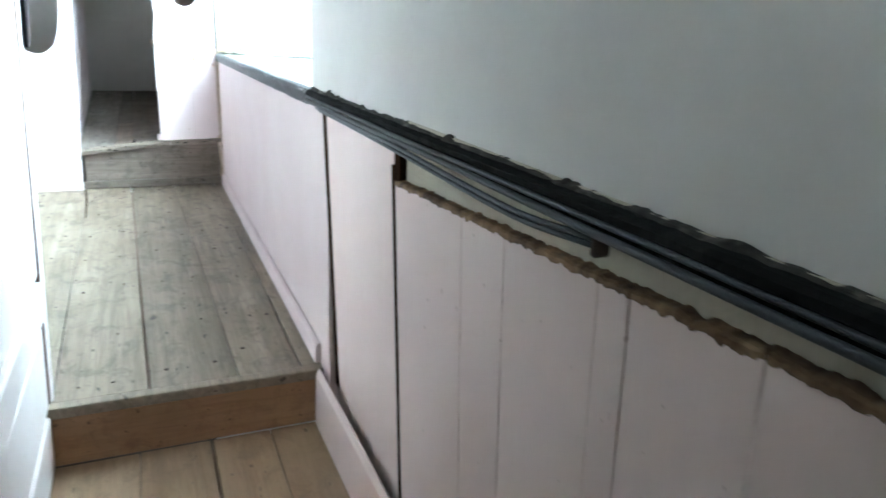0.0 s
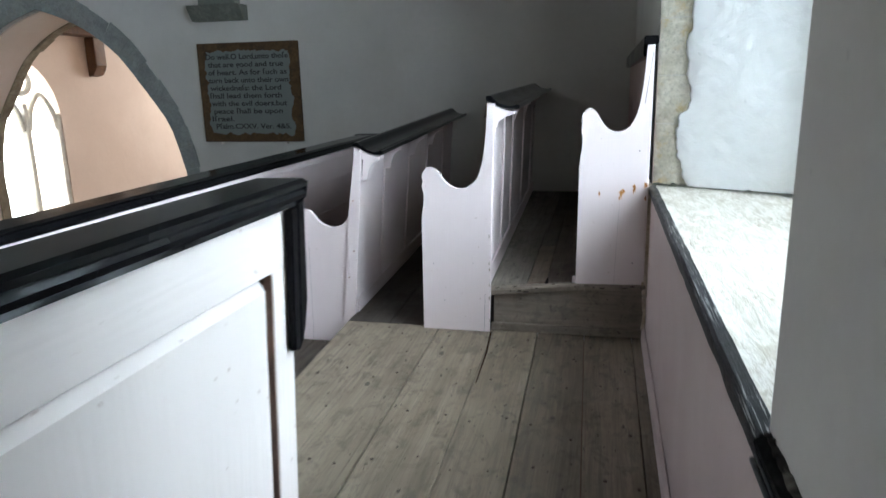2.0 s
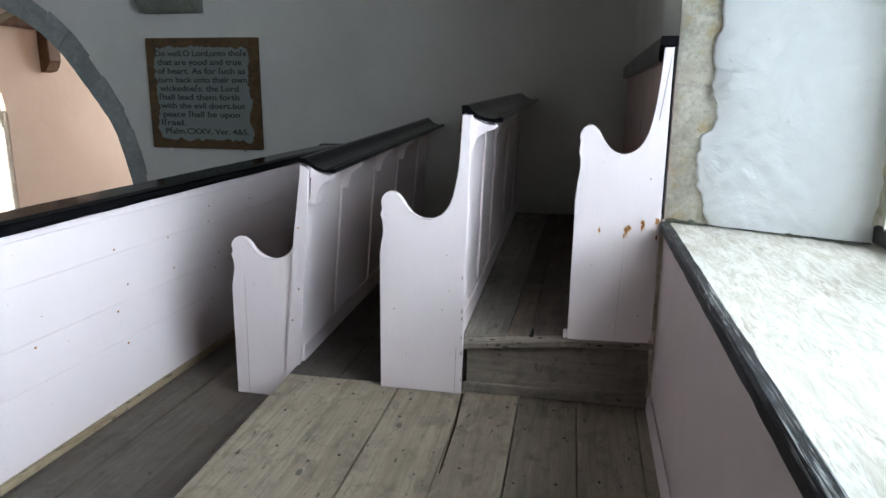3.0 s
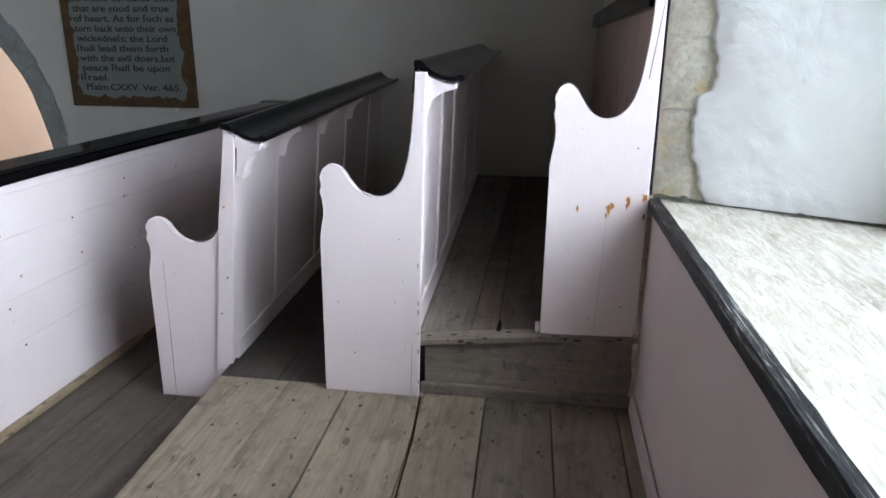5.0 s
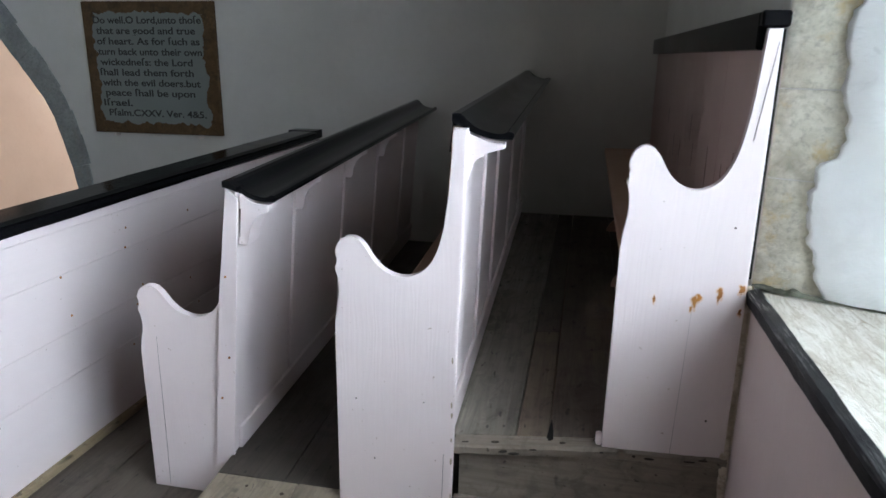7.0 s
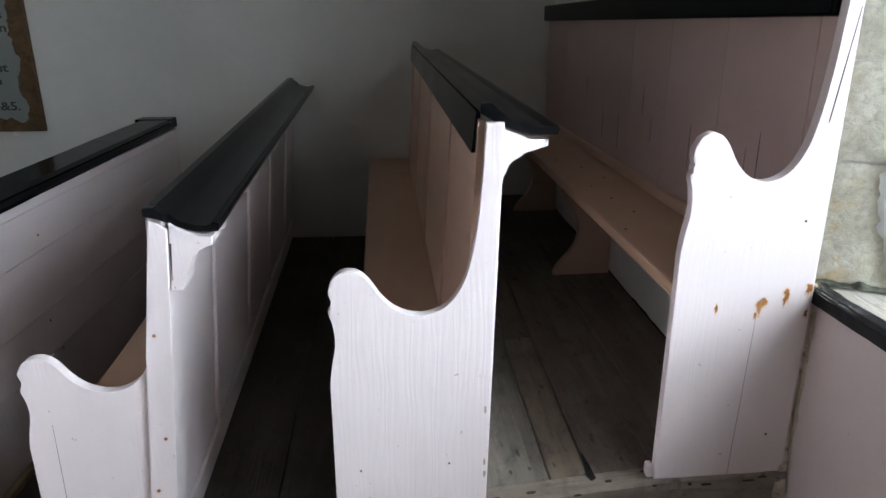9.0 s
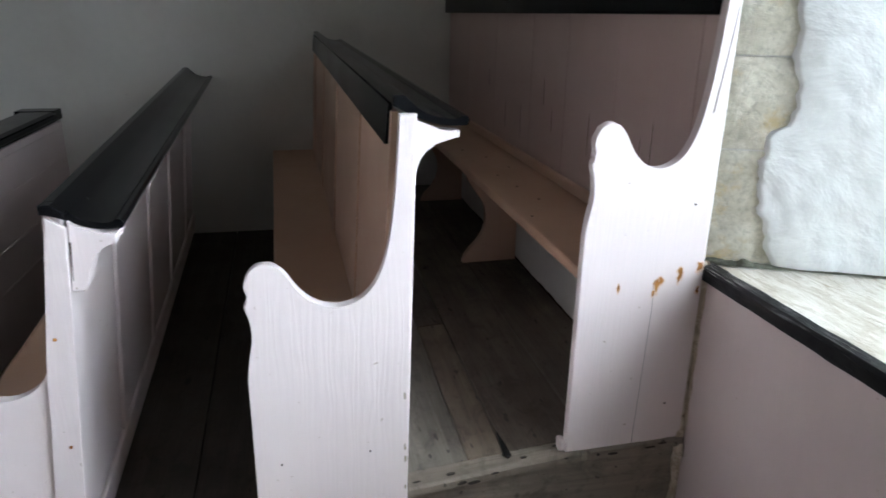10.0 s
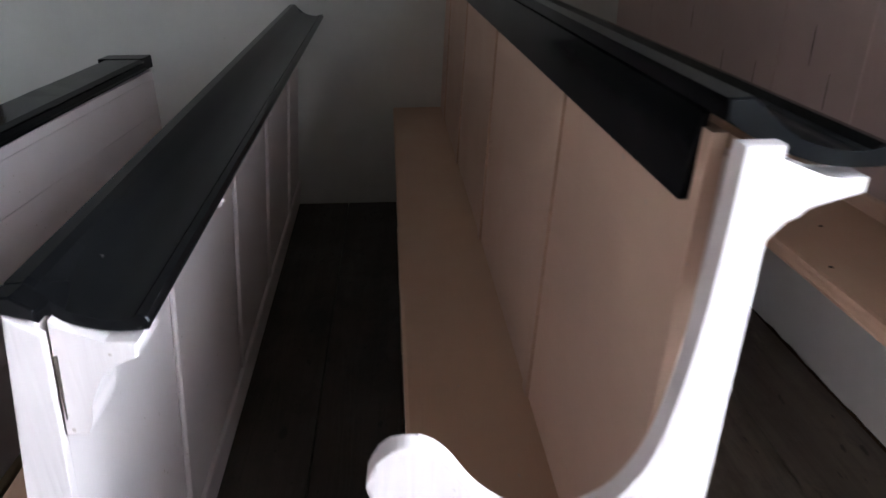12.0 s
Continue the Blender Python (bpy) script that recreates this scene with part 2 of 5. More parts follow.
CHIPD = stone("dirty_dark_chip", (0.025, 0.02, 0.016), (0.06, 0.048, 0.037), (0.09, 0.075, 0.06))
MORTAR = stone("crumbling_cream_mortar", (0.46, 0.36, 0.26), (0.70, 0.60, 0.48), (0.74, 0.67, 0.57))
RAWEDGE = stone("splintered_brown_edge", (0.07, 0.042, 0.022), (0.32, 0.195, 0.10), (0.36, 0.24, 0.13))
DARKWOOD = boards_mat("dark_oak", (0.11, 0.050, 0.023), (0.16, 0.078, 0.036), (0.045, 0.022, 0.011), "x")
# Bare wood in the grooves; also the dark beds that stand for shade.
GAPWOOD = boards_mat("bare_edge_and_shade_bed", (0.14, 0.075, 0.05), (0.19, 0.10, 0.065), (0.06, 0.035, 0.025), "x")


def flaked_sill():
    m, nt, b = mat("flaked_white_sill_paint")
    v = geo_coords(nt, (1, 1, 1))
    w = nz(nt, geo_coords(nt, (9, 1.5, 1)), 3.4, 8, 0.72, 1.6)
    n1 = nz(nt, geo_coords(nt, (9, 1.6, 1)), 9, 7, 0.72, 1.2)
    zone = nz(nt, v, 3.0, 4, 0.6)
    c = mix(nt, ramp(nt, w, [(0.44, 0.0), (0.58, 1.0)]), (0.70, 0.665, 0.595), (0.52, 0.47, 0.385))
    c = mix(nt, ramp(nt, n1, [(0.53, 0.0), (0.60, 0.8)]), c, mix(nt, ramp(nt, zone, [(0.42, 0.0), (0.6, 1.0)]), (0.60, 0.555, 0.47), (0.36, 0.295, 0.205)))
    fine = nz(nt, geo_coords(nt, (30, 3.2, 1)), 7, 5, 0.7, 0.9)
    c = mix(nt, ramp(nt, fine, [(0.57, 0.0), (0.66, 0.7)]), c, (0.40, 0.35, 0.27))
    nt.links.new(c, b.inputs["Base Color"])
    b.inputs["Roughness"].default_value = 0.7
    bump(nt, b, w, 0.7, 0.006)
    return m


SILLM = flaked_sill()


def plain(name, colour, rough, metal=0.0):
    m, nt, b = mat(name)
    n = nz(nt, geo_coords(nt, (1, 1, 1)), 30, 4, 0.6)
    nt.links.new(mix(nt, n, tuple(k * 0.8 for k in colour), tuple(min(1, k * 1.15) for k in colour)), b.inputs["Base Color"])
    b.inputs["Roughness"].default_value, b.inputs["Metallic"].default_value = rough, metal
    return m


DULLBLACK = stone("dusty_dull_black_paint", (0.006, 0.006, 0.006), (0.010, 0.0095, 0.009), (0.03, 0.028, 0.025))
DULLBLACK.node_tree.nodes["Principled BSDF"].inputs["Specular IOR Level"].default_value = 0.15
DARKGAP = plain("dark_open_joint", (0.035, 0.020, 0.012), 1.0)
DARKGAP.node_tree.nodes["Principled BSDF"].inputs["Specular IOR Level"].default_value = 0.0
CHIP = plain("flaked_bare_wood", (0.36, 0.29, 0.22), 0.8)
CABLE = plain("black_cable_sheath", (0.022, 0.025, 0.029), 0.48)
IRON = plain("old_iron", (0.07, 0.07, 0.065), 0.6, 0.6)
LEAD = plain("window_lead", (0.09, 0.095, 0.1), 0.55, 0.7)
RUST = stone("orange_rust", (0.30, 0.10, 0.02), (0.58, 0.27, 0.075), (0.11, 0.036, 0.010))
HALO = painted_wood("rust_tinted_paint", (0.70, 0.50, 0.37), (3.2, 3.2, 0.35))
NAIL = plain("dark_nail_and_shadow_line", (0.06, 0.04, 0.03), 0.8)
CRUST = stone("blackened_plaster_crust", (0.022, 0.02, 0.016), (0.06, 0.054, 0.044), (0.24, 0.22, 0.18))
BOARDRIM = stone("brown_painted_rim", (0.10, 0.055, 0.022), (0.15, 0.088, 0.038), (0.05, 0.03, 0.016))
BOARDFIELD = plaster("grey_green_board_paint", (0.235, 0.25, 0.235), (0.19, 0.205, 0.19), 0.6, 0.1, 60, 0.003)
LETTER = plain("black_lettering", (0.03, 0.028, 0.026), 0.6)


def glass_mat():
    m, nt, b = mat("leaded_window_glass")
    b.inputs["Base Color"].default_value = (0.92, 0.96, 0.95, 1)
    b.inputs["Transmission Weight"].default_value = 1.0
    b.inputs["Roughness"].default_value = 0.12
    b.inputs["IOR"].default_value = 1.45
    bump(nt, b, nz(nt, geo_coords(nt, (1, 1, 1)), 14, 2), 0.2, 0.003)
    return m


GLASS = glass_mat()


def emitting(name, colour, power):
    m, nt, b = mat(name)
    b.inputs["Base Color"].default_value = (*colour, 1)
    b.inputs["Emission Color"].default_value = (*colour, 1)
    b.inputs["Emission Strength"].default_value = power
    return m


SKYCARD = emitting("overcast_sky_backdrop", (0.93, 0.97, 1.0), 6.2)


# ---------- mesh helpers ----------
def finish(name, bm, material, parent=None, label="", smooth=False, recalc=True):
    me = bpy.data.meshes.new(name)
    if recalc:
        bmesh.ops.recalc_face_normals(bm, faces=bm.faces)
    if smooth:
        for f in bm.faces:
            f.smooth = True
    bm.to_mesh(me)
    bm.free()
    if material:
        me.materials.append(material)
    ob = new(name, me)
    if parent:
        ob.parent = parent
    if label:
        ob["label"] = label
    return ob


def part(name, bm, material, parent, label="", smooth=False):
    return finish(name, bm, material, parent, label, smooth)


def thing(name, label, category, group="", kind="", at=(0, 0, 0)):
    ob = new(name)
    ob.location = at
    ob.empty_display_size = 0.05
    bpy.context.view_layer.update()
    return tagged(ob, label, category, group, kind)


def structure(name, bm, material, label, category):
    return tagged(finish(name, bm, material), label, category, kind="structure")


def box(bm, x0, x1, y0, y1, z0, z1, bevel=0.0, seg=1):
    r = bmesh.ops.create_cube(bm, size=1.0)
    vs = r["verts"]
    bmesh.ops.scale(bm, vec=(x1 - x0, y1 - y0, z1 - z0), verts=vs)
    bmesh.ops.translate(bm, vec=((x0 + x1) / 2, (y0 + y1) / 2, (z0 + z1) / 2), verts=vs)
    if bevel:
        es = list({e for v in vs for e in v.link_edges})
        bmesh.ops.bevel(bm, geom=es, offset=bevel, segments=seg, affect="EDGES", profile=0.6)
    return bm


def bx(x0, x1, y0, y1, z0, z1, bevel=0.0, seg=1):
    return box(bmesh.new(), x0, x1, y0, y1, z0, z1, bevel, seg)


def prism(bm, pts, a0, a1, axis="y", bevel=0.0, seg=2):
    """Closed outline drawn in the plane across axis, drawn out from a0 to a1."""
    def p3(u, v, a):
        return {"y": (u, a, v), "x": (a, u, v), "z": (u, v, a)}[axis]
    lo = [bm.verts.new(p3(u, v, a0)) for u, v in pts]
    hi = [bm.verts.new(p3(u, v, a1)) for u, v in pts]
    f0, f1 = bm.faces.new(lo), bm.faces.new(list(reversed(hi)))
    n = len(pts)
    for i in range(n):
        bm.faces.new((lo[i], hi[i], hi[(i + 1) % n], lo[(i + 1) % n]))
    if bevel:
        es = list(set(f0.edges) | set(f1.edges))
        bmesh.ops.bevel(bm, geom=es, offset=bevel, segments=seg, affect="EDGES", profile=0.6)
    return bm


def pr(pts, a0, a1, axis="y", bevel=0.0, seg=2):
    return prism(bmesh.new(), pts, a0, a1, axis, bevel, seg)


def smooth_line(pts, k=4):
    """Points of a smooth curve through pts, ends kept."""
    out = []
    P = [pts[0], *pts, pts[-1]]
    for i in range(1, len(P) - 2):
        a, b, c, d = (Vector(q) for q in P[i - 1:i + 3])
        for s in range(k):
            t = s / k
            out.append(tuple(0.5 * (2 * b + (c - a) * t + (2 * a - 5 * b + 4 * c - d) * t * t + (3 * b - a - 3 * c + d) * t ** 3)))
    out.append(tuple(pts[-1]))
    return out


def tube(bm, pts, radius, sides=8):
    pts = [Vector(p) for p in smooth_line(pts, 5)]
    rings = []
    for i, p in enumerate(pts):
        d = (pts[min(i + 1, len(pts) - 1)] - pts[max(i - 1, 0)]).normalized()
        u = d.cross(Vector((0, 0, 1)))
        u = u.normalized() if u.length > 1e-3 else Vector((1, 0, 0))
        w = u.cross(d)
        rings.append([bm.verts.new(p + radius * (math.cos(2 * math.pi * k / sides) * u + math.sin(2 * math.pi * k / sides) * w)) for k in range(sides)])
    for a, b in zip(rings, rings[1:]):
        for k in range(sides):
            bm.faces.new((a[k], a[(k + 1) % sides], b[(k + 1) % sides], b[k]))
    bm.faces.new(rings[0])
    bm.faces.new(list(reversed(rings[-1])))
    return bm


# ---------- plan ----------
YF = 2.65            # face of the chancel-arch wall
EDGE = -1.450        # edge between the walkway and the front row's floor
Z0, Z2 = -0.162, 0.25
STEP = -2.34         # step up from the landing
PAR = -2.13          # parapet's inner face
NAVE = -2.9          # nave floor
CEIL = 4.3


def dado_z(y):
    return 0.711 - 0.006 * y


# ---------- shell ----------
structure("ground", bx(-40, 40, -40, 40, NAVE - 0.3, NAVE - 0.15), FLOORD, "grassy ground round the church, out of sight below", "ground")
structure("nave_floor", bx(-9.2, 0.8, -7.2, 10.2, NAVE - 0.15, NAVE), FLOORD, "dark flagged nave floor below the gallery", "floor")
structure("ceiling", bx(-9.2, 0.8, -7.2, 10.2, CEIL, CEIL + 0.2), WHITEP, "plain white plastered ceiling of the church", "ceiling")


def right_wall():
    bm = bmesh.new()
    prism(bm, [(0.0, 0.03), (0.62, -0.25), (0.78, -0.25), (0.78, 10.2), (0.0, 10.2)], NAVE, CEIL, "z")
    prism(bm, [(0.004, -2.24), (0.004, -7.2), (0.78, -7.2), (0.78, -2.02), (0.62, -2.02)], 0.60, CEIL, "z")
    box(bm, 0.05, 0.779, -7.19, -2.24, NAVE, 0.598)
    box(bm, 0.026, 0.78, -2.238, 0.028, NAVE, 0.675)
    prism(bm, [(0.026, -2.238), (0.62, -2.019), (0.62, -0.251), (0.026, 0.016)], 2.75, CEIL, "z")
    box(bm, 0.62, 0.78, -2.019, -0.251, 2.55, CEIL)
    structure("wall_south", bm, WHITEP, "thick white limewashed wall with a splayed window opening", "wall")


right_wall()


def arch_half(r_off, n=14):
    """One half of the pointed arch's outline from springing to apex, as offsets from its axis."""
    pts = [(1.44, 0.05), (1.432, 0.317), (1.366, 0.611), (1.289, 0.847), (1.164, 1.041), (1.038, 1.213), (0.834, 1.472), (0.589, 1.67), (0.3, 1.82), (0.0, 1.92)]
    out = []
    for i, (u, v) in enumerate(pts):
        k = i / (len(pts) - 1)
        wide = r_off * (1 + 1.1 * k)
        out.append((u + wide * (1 - k * k), v + wide * (0.05 + 0.95 * k)))
    return smooth_line([(1.44 + r_off, -2.9), (1.44 + r_off, -1.0), *out], 3)


AX = -5.47


def arch_wall():
    half = arch_half(0.0)
    right = [(AX + u, v) for u, v in half]
    left = [(AX - u, v) for u, v in half]
    bm = bmesh.new()
    prism(bm, [(0.0, NAVE), (0.0, CEIL), (AX, CEIL), *reversed(right)], YF, YF + 0.7, "y")
    prism(bm, [(-9.2, NAVE), *left, (AX, CEIL), (-9.2, CEIL)], YF, YF + 0.7, "y")
    w = structure("wall_east", bm, WALLP, "grey limewashed wall pierced by a pointed stone arch", "wall")
    outer = arch_half(0.115)
    n = len(half) - 1
    cuts = [0] + [i for i in range(6, n, 2)] + [n]
    rnd = random.Random(21)
    for side in (1, -1):
        for a, b in zip(cuts, cuts[1:]):
            k = rnd.uniform(0.0, 0.025)
            inn = [(AX + side * u, v) for u, v in half[a:b + 1]]
            out = [(AX + side * (u + k), v + 0.4 * k) for u, v in outer[a:b + 1]]
            part("arch_stone", pr(inn + list(reversed(out)), YF - 0.012, YF + 0.06, "y", 0.004, 1), ARCHST, w)
            e = (0.03 if side > 0 else 0.008) + rnd.uniform(0, 0.02)
            inner = [(AX + side * max(0.0, u - e), v - (e if v > 0.3 else 0)) for u, v in half[a:b + 1]]
            part("arch_stone", pr(inn + list(reversed(inner)), YF + 0.60, YF + 0.72, "y", 0.003, 1), ARCHB, w)
        soff = [(AX + side * max(0.0, u - 0.008), v - (0.008 if v > 0.3 else 0)) for u, v in half]
        part("soffit_plaster", pr([(AX + side * u, v) for u, v in half] + list(reversed(soff)), YF + 0.0605, YF + 0.5995, "y"), CHANP, w, "pink limewashed underside of the arch")


arch_wall()

def north_wall():
    bm = bmesh.new()
    # The opening between these pieces is made up, to let the nave fill in.
    box(bm, -9.2, -8.6, -7.2, -1.0, NAVE, CEIL)
    box(bm, -9.2, -8.6, 0.6, YF, NAVE, CEIL)
    box(bm, -9.2, -8.6, -0.999, 0.599, NAVE, 0.15)
    box(bm, -9.2, -8.6, -0.999, 0.599, 2.45, CEIL)
    structure("wall_north", bm, WHITEP, "plain limewashed nave wall, unseen, with an opening added for the fill lamp", "wall")


north_wall()
structure("wall_west", bx(-9.2, 0.8, -7.2, -7.0, NAVE, CEIL), WHITEP, "plain limewashed wall behind the gallery", "wall")


# ---------- chancel beyond the arch ----------
CX = -7.4


def chancel():
    bm = bmesh.new()
    y0, y1, zs, zt = 3.80, 4.92, -0.63, 0.83
    box(bm, CX - 0.6, CX, YF + 0.7, y0, NAVE, CEIL)
    box(bm, CX - 0.6, CX, y1, 10.0, NAVE, CEIL)
    box(bm, CX - 0.6, CX, y0 + 0.001, y1 - 0.001, NAVE, zs)
    ym = (y0 + y1) / 2
    top = smooth_line([(y0, zt), (y0 + 0.08, zt + 0.32), (y0 + 0.28, zt + 0.60), (ym, zt + 0.82)], 3)
    prism(bm, [*top, (ym, CEIL), (y0, CEIL)], CX - 0.6, CX, "x")
    prism(bm, [(2 * ym - u, v) for u, v in top] + [(ym, CEIL), (y1, CEIL)], CX - 0.6, CX, "x")
    structure("wall_chancel_north", bm, CHANP, "pink limewashed chancel wall with a traceried window", "wall")
    structure("wall_chancel_south", bx(-2.75, -2.5, YF + 0.7, 10, NAVE, CEIL), CHANP, "pink limewashed chancel wall behind the arch", "wall")
    structure("wall_chancel_east", bx(-9, -2.5, 10, 10.2, NAVE, CEIL), CHANP, "pink limewashed end wall of the chancel", "wall")
    w = thing("window_chancel", "pale stone two-light window with tracery, glowing with daylight", "window", kind="structure")
    xf = CX - 0.06
    for yy in (y0 + 0.03, ym, y1 - 0.03):
        part("mullion", bx(xf - 0.05, xf + 0.05, yy - 0.034, yy + 0.034, zs, zt + (0.2 if yy == ym else 0.05), 0.015), TRACERY, w)
    for c in (y0 + 0.28, y1 - 0.28):
        pts = [(xf, c - 0.23, zt - 0.15), (xf, c - 0.17, zt + 0.12), (xf, c, zt + 0.3), (xf, c + 0.17, zt + 0.12), (xf, c + 0.23, zt - 0.15)]
        part("tracery_head", tube(bmesh.new(), pts, 0.036), TRACERY, w)
    part("tracery_eye", tube(bmesh.new(), [(xf, ym + 0.15 * math.cos(k * math.pi / 4), zt + 0.47 + 0.15 * math.sin(k * math.pi / 4)) for k in range(9)], 0.04), TRACERY, w)
    part("window_sill", bx(CX - 0.6, CX + 0.04, y0, y1, zs - 0.08, zs + 0.003, 0.01), TRACERY, w)
    for k in (2,):
        part("saddle_bar", bx(xf - 0.07, xf - 0.055, y0 + 0.05, y1 - 0.05, zs + 0.28 + 0.34 * k, zs + 0.295 + 0.34 * k), IRON, w)
    part("pane", bx(xf - 0.052, xf - 0.048, y0, y1, zs, zt + 0.8), GLASS, w)
    w.children[-1].visible_shadow = False
    structure("backdrop_north", bx(CX - 2.5, CX - 2.45, 2.6, 8.0, -2, 4.2), SKYCARD, "bright overcast sky outside the chancel window", "backdrop")
    b = thing("roof_bracket", "brown oak wall post and bracket under the chancel roof beam", "bracket")
    yb, zb = 5.64, 1.505
    part("wall_post", bx(CX + 0.002, CX + 0.16, yb - 0.11, yb + 0.11, zb, 1.90, 0.012), DARKWOOD, b)
    part("pendant_foot", pr([(CX + 0.002, zb), (CX + 0.002, zb - 0.14), (CX + 0.09, zb - 0.12), (CX + 0.13, zb - 0.04), (CX + 0.16, zb)], yb - 0.10, yb + 0.10, "y", 0.008), DARKWOOD, b)
    part("wall_plate", bx(CX + 0.002, CX + 0.24, YF + 0.72, 9.9, 1.902, 2.06, 0.015), DARKWOOD, b)
    part("tie_beam", bx(CX + 0.242, -2.752, yb - 0.15, yb + 0.15, 1.94, 2.19, 0.02), DARKWOOD, b)


chancel()


# ---------- gallery window ----------
def gallery_window():
    w = thing("window_gallery", "stone window with diamond leaded glass and iron bars", "window", kind="structure")
    x0, ya, yb, z0, z1 = 0.58, -2.02, -0.25, 0.722, 2.62
    for i, yy in enumerate((ya + 0.02, -1.42, -0.83, yb - 0.02)):
        part("mullion", pr([(x0 - (0.08 if 0 < i < 3 else 0.0), yy - 0.025), (x0 - 0.01, yy - 0.05), (x0 + 0.08, yy - 0.05), (x0 + 0.08, yy + 0.05), (x0 - 0.01, yy + 0.05), (x0 - (0.08 if 0 < i < 3 else 0.0), yy + 0.025)], z0, z1, "z"), SLATE if 0 < i < 3 else QUOIN, w, "dark greenish stone mullion" if 0 < i < 3 else "")
    part("bottom_rail", bx(x0 - 0.012, x0 + 0.06, ya, yb, z0 - 0.006, z0 + 0.05, 0.006), IRON, w)
    lights = ((ya + 0.05, -1.47), (-1.37, -0.88), (-0.78, yb - 0.05))
    for (a, b) in lights:
        p = part("pane", bx(x0 + 0.036, x0 + 0.040, a, b, z0 + 0.03, z1), GLASS, w)
        p.visible_shadow = False
        bm = bmesh.new()
        s = 0.085
        for k in range(-40, 60):
            for sg in (1, -1):
                c = a + k * s
                seg = []
                for yy in (a, b):
                    seg.append((yy, z0 + 0.03 + sg * (yy - c) * 1.45))
                (ya_, za_), (yb_, zb_) = seg
                lo, hi = z0 + 0.03, z1
                if max(za_, zb_) <= lo or min(za_, zb_) >= hi:
                    continue
                def clip(y_, z_, oy, oz):
                    for lim, bad in ((lo, z_ < lo), (hi, z_ > hi)):
                        if bad:
                            f = (lim - oz) / (z_ - oz)
                            return oy + f * (y_ - oy), lim
                    return y_, z_
                A, B = clip(ya_, za_, yb_, zb_), clip(yb_, zb_, ya_, za_)
                d = Vector((B[0] - A[0], B[1] - A[1]))
                if d.length < 0.01:
                    continue
                n_ = Vector((-d.y, d.x)).normalized() * 0.0026
                pts = [(A[0] + n_.x, A[1] + n_.y), (B[0] + n_.x, B[1] + n_.y), (B[0] - n_.x, B[1] - n_.y), (A[0] - n_.x, A[1] - n_.y)]
                prism(bm, pts, x0 + 0.030, x0 + 0.0355, "x")
        tagged(part("lead_lattice", bm, LEAD, w), kind="stuff")
        for k in range(8):
            zz = z0 + 0.158 + k * 0.197
            part("saddle_bar", bx(x0 + 0.004, x0 + 0.022, a - 0.02, b + 0.02, zz, zz + 0.018, 0.004), IRON, w)
    structure("backdrop_south", bx(5.0, 5.05, -9, 7, -2.5, 7), SKYCARD, "bright overcast sky outside the gallery window", "backdrop")


gallery_window()


def sill():
    bm = bmesh.new()
    nx, ny = 26, 80
    grid = []
    for i in range(nx + 1):
        row = []
        for j in range(ny + 1):
            u, v = i / nx, j / ny
            x = 0.0155 + u * 0.5815
            ylo = -2.236 + u * 0.208
            yhi = 0.010 - u * 0.255
            y = ylo + v * (yhi - ylo)
            h = 0.004 * noise.noise((x * 3, y * 3, 0)) + 0.003 * noise.noise((x * 14, y * 8, 2))
            row.append(bm.verts.new((x, y, dado_z(y) - 0.004 + h)))
        grid.append(row)
    for i in range(nx):
        for j in range(ny):
            bm.faces.new((grid[i][j], grid[i + 1][j], grid[i + 1][j + 1], grid[i][j + 1]))
    top = bm.faces[:]
    ext = bmesh.ops.extrude_face_region(bm, geom=top)
    for v in ext["geom"]:
        if isinstance(v, bmesh.types.BMVert):
            v.co.z = 0.677
    structure("window_sill", bm, SILLM, "broad sill with flaking white paint over grained boards", "window sill")


sill()


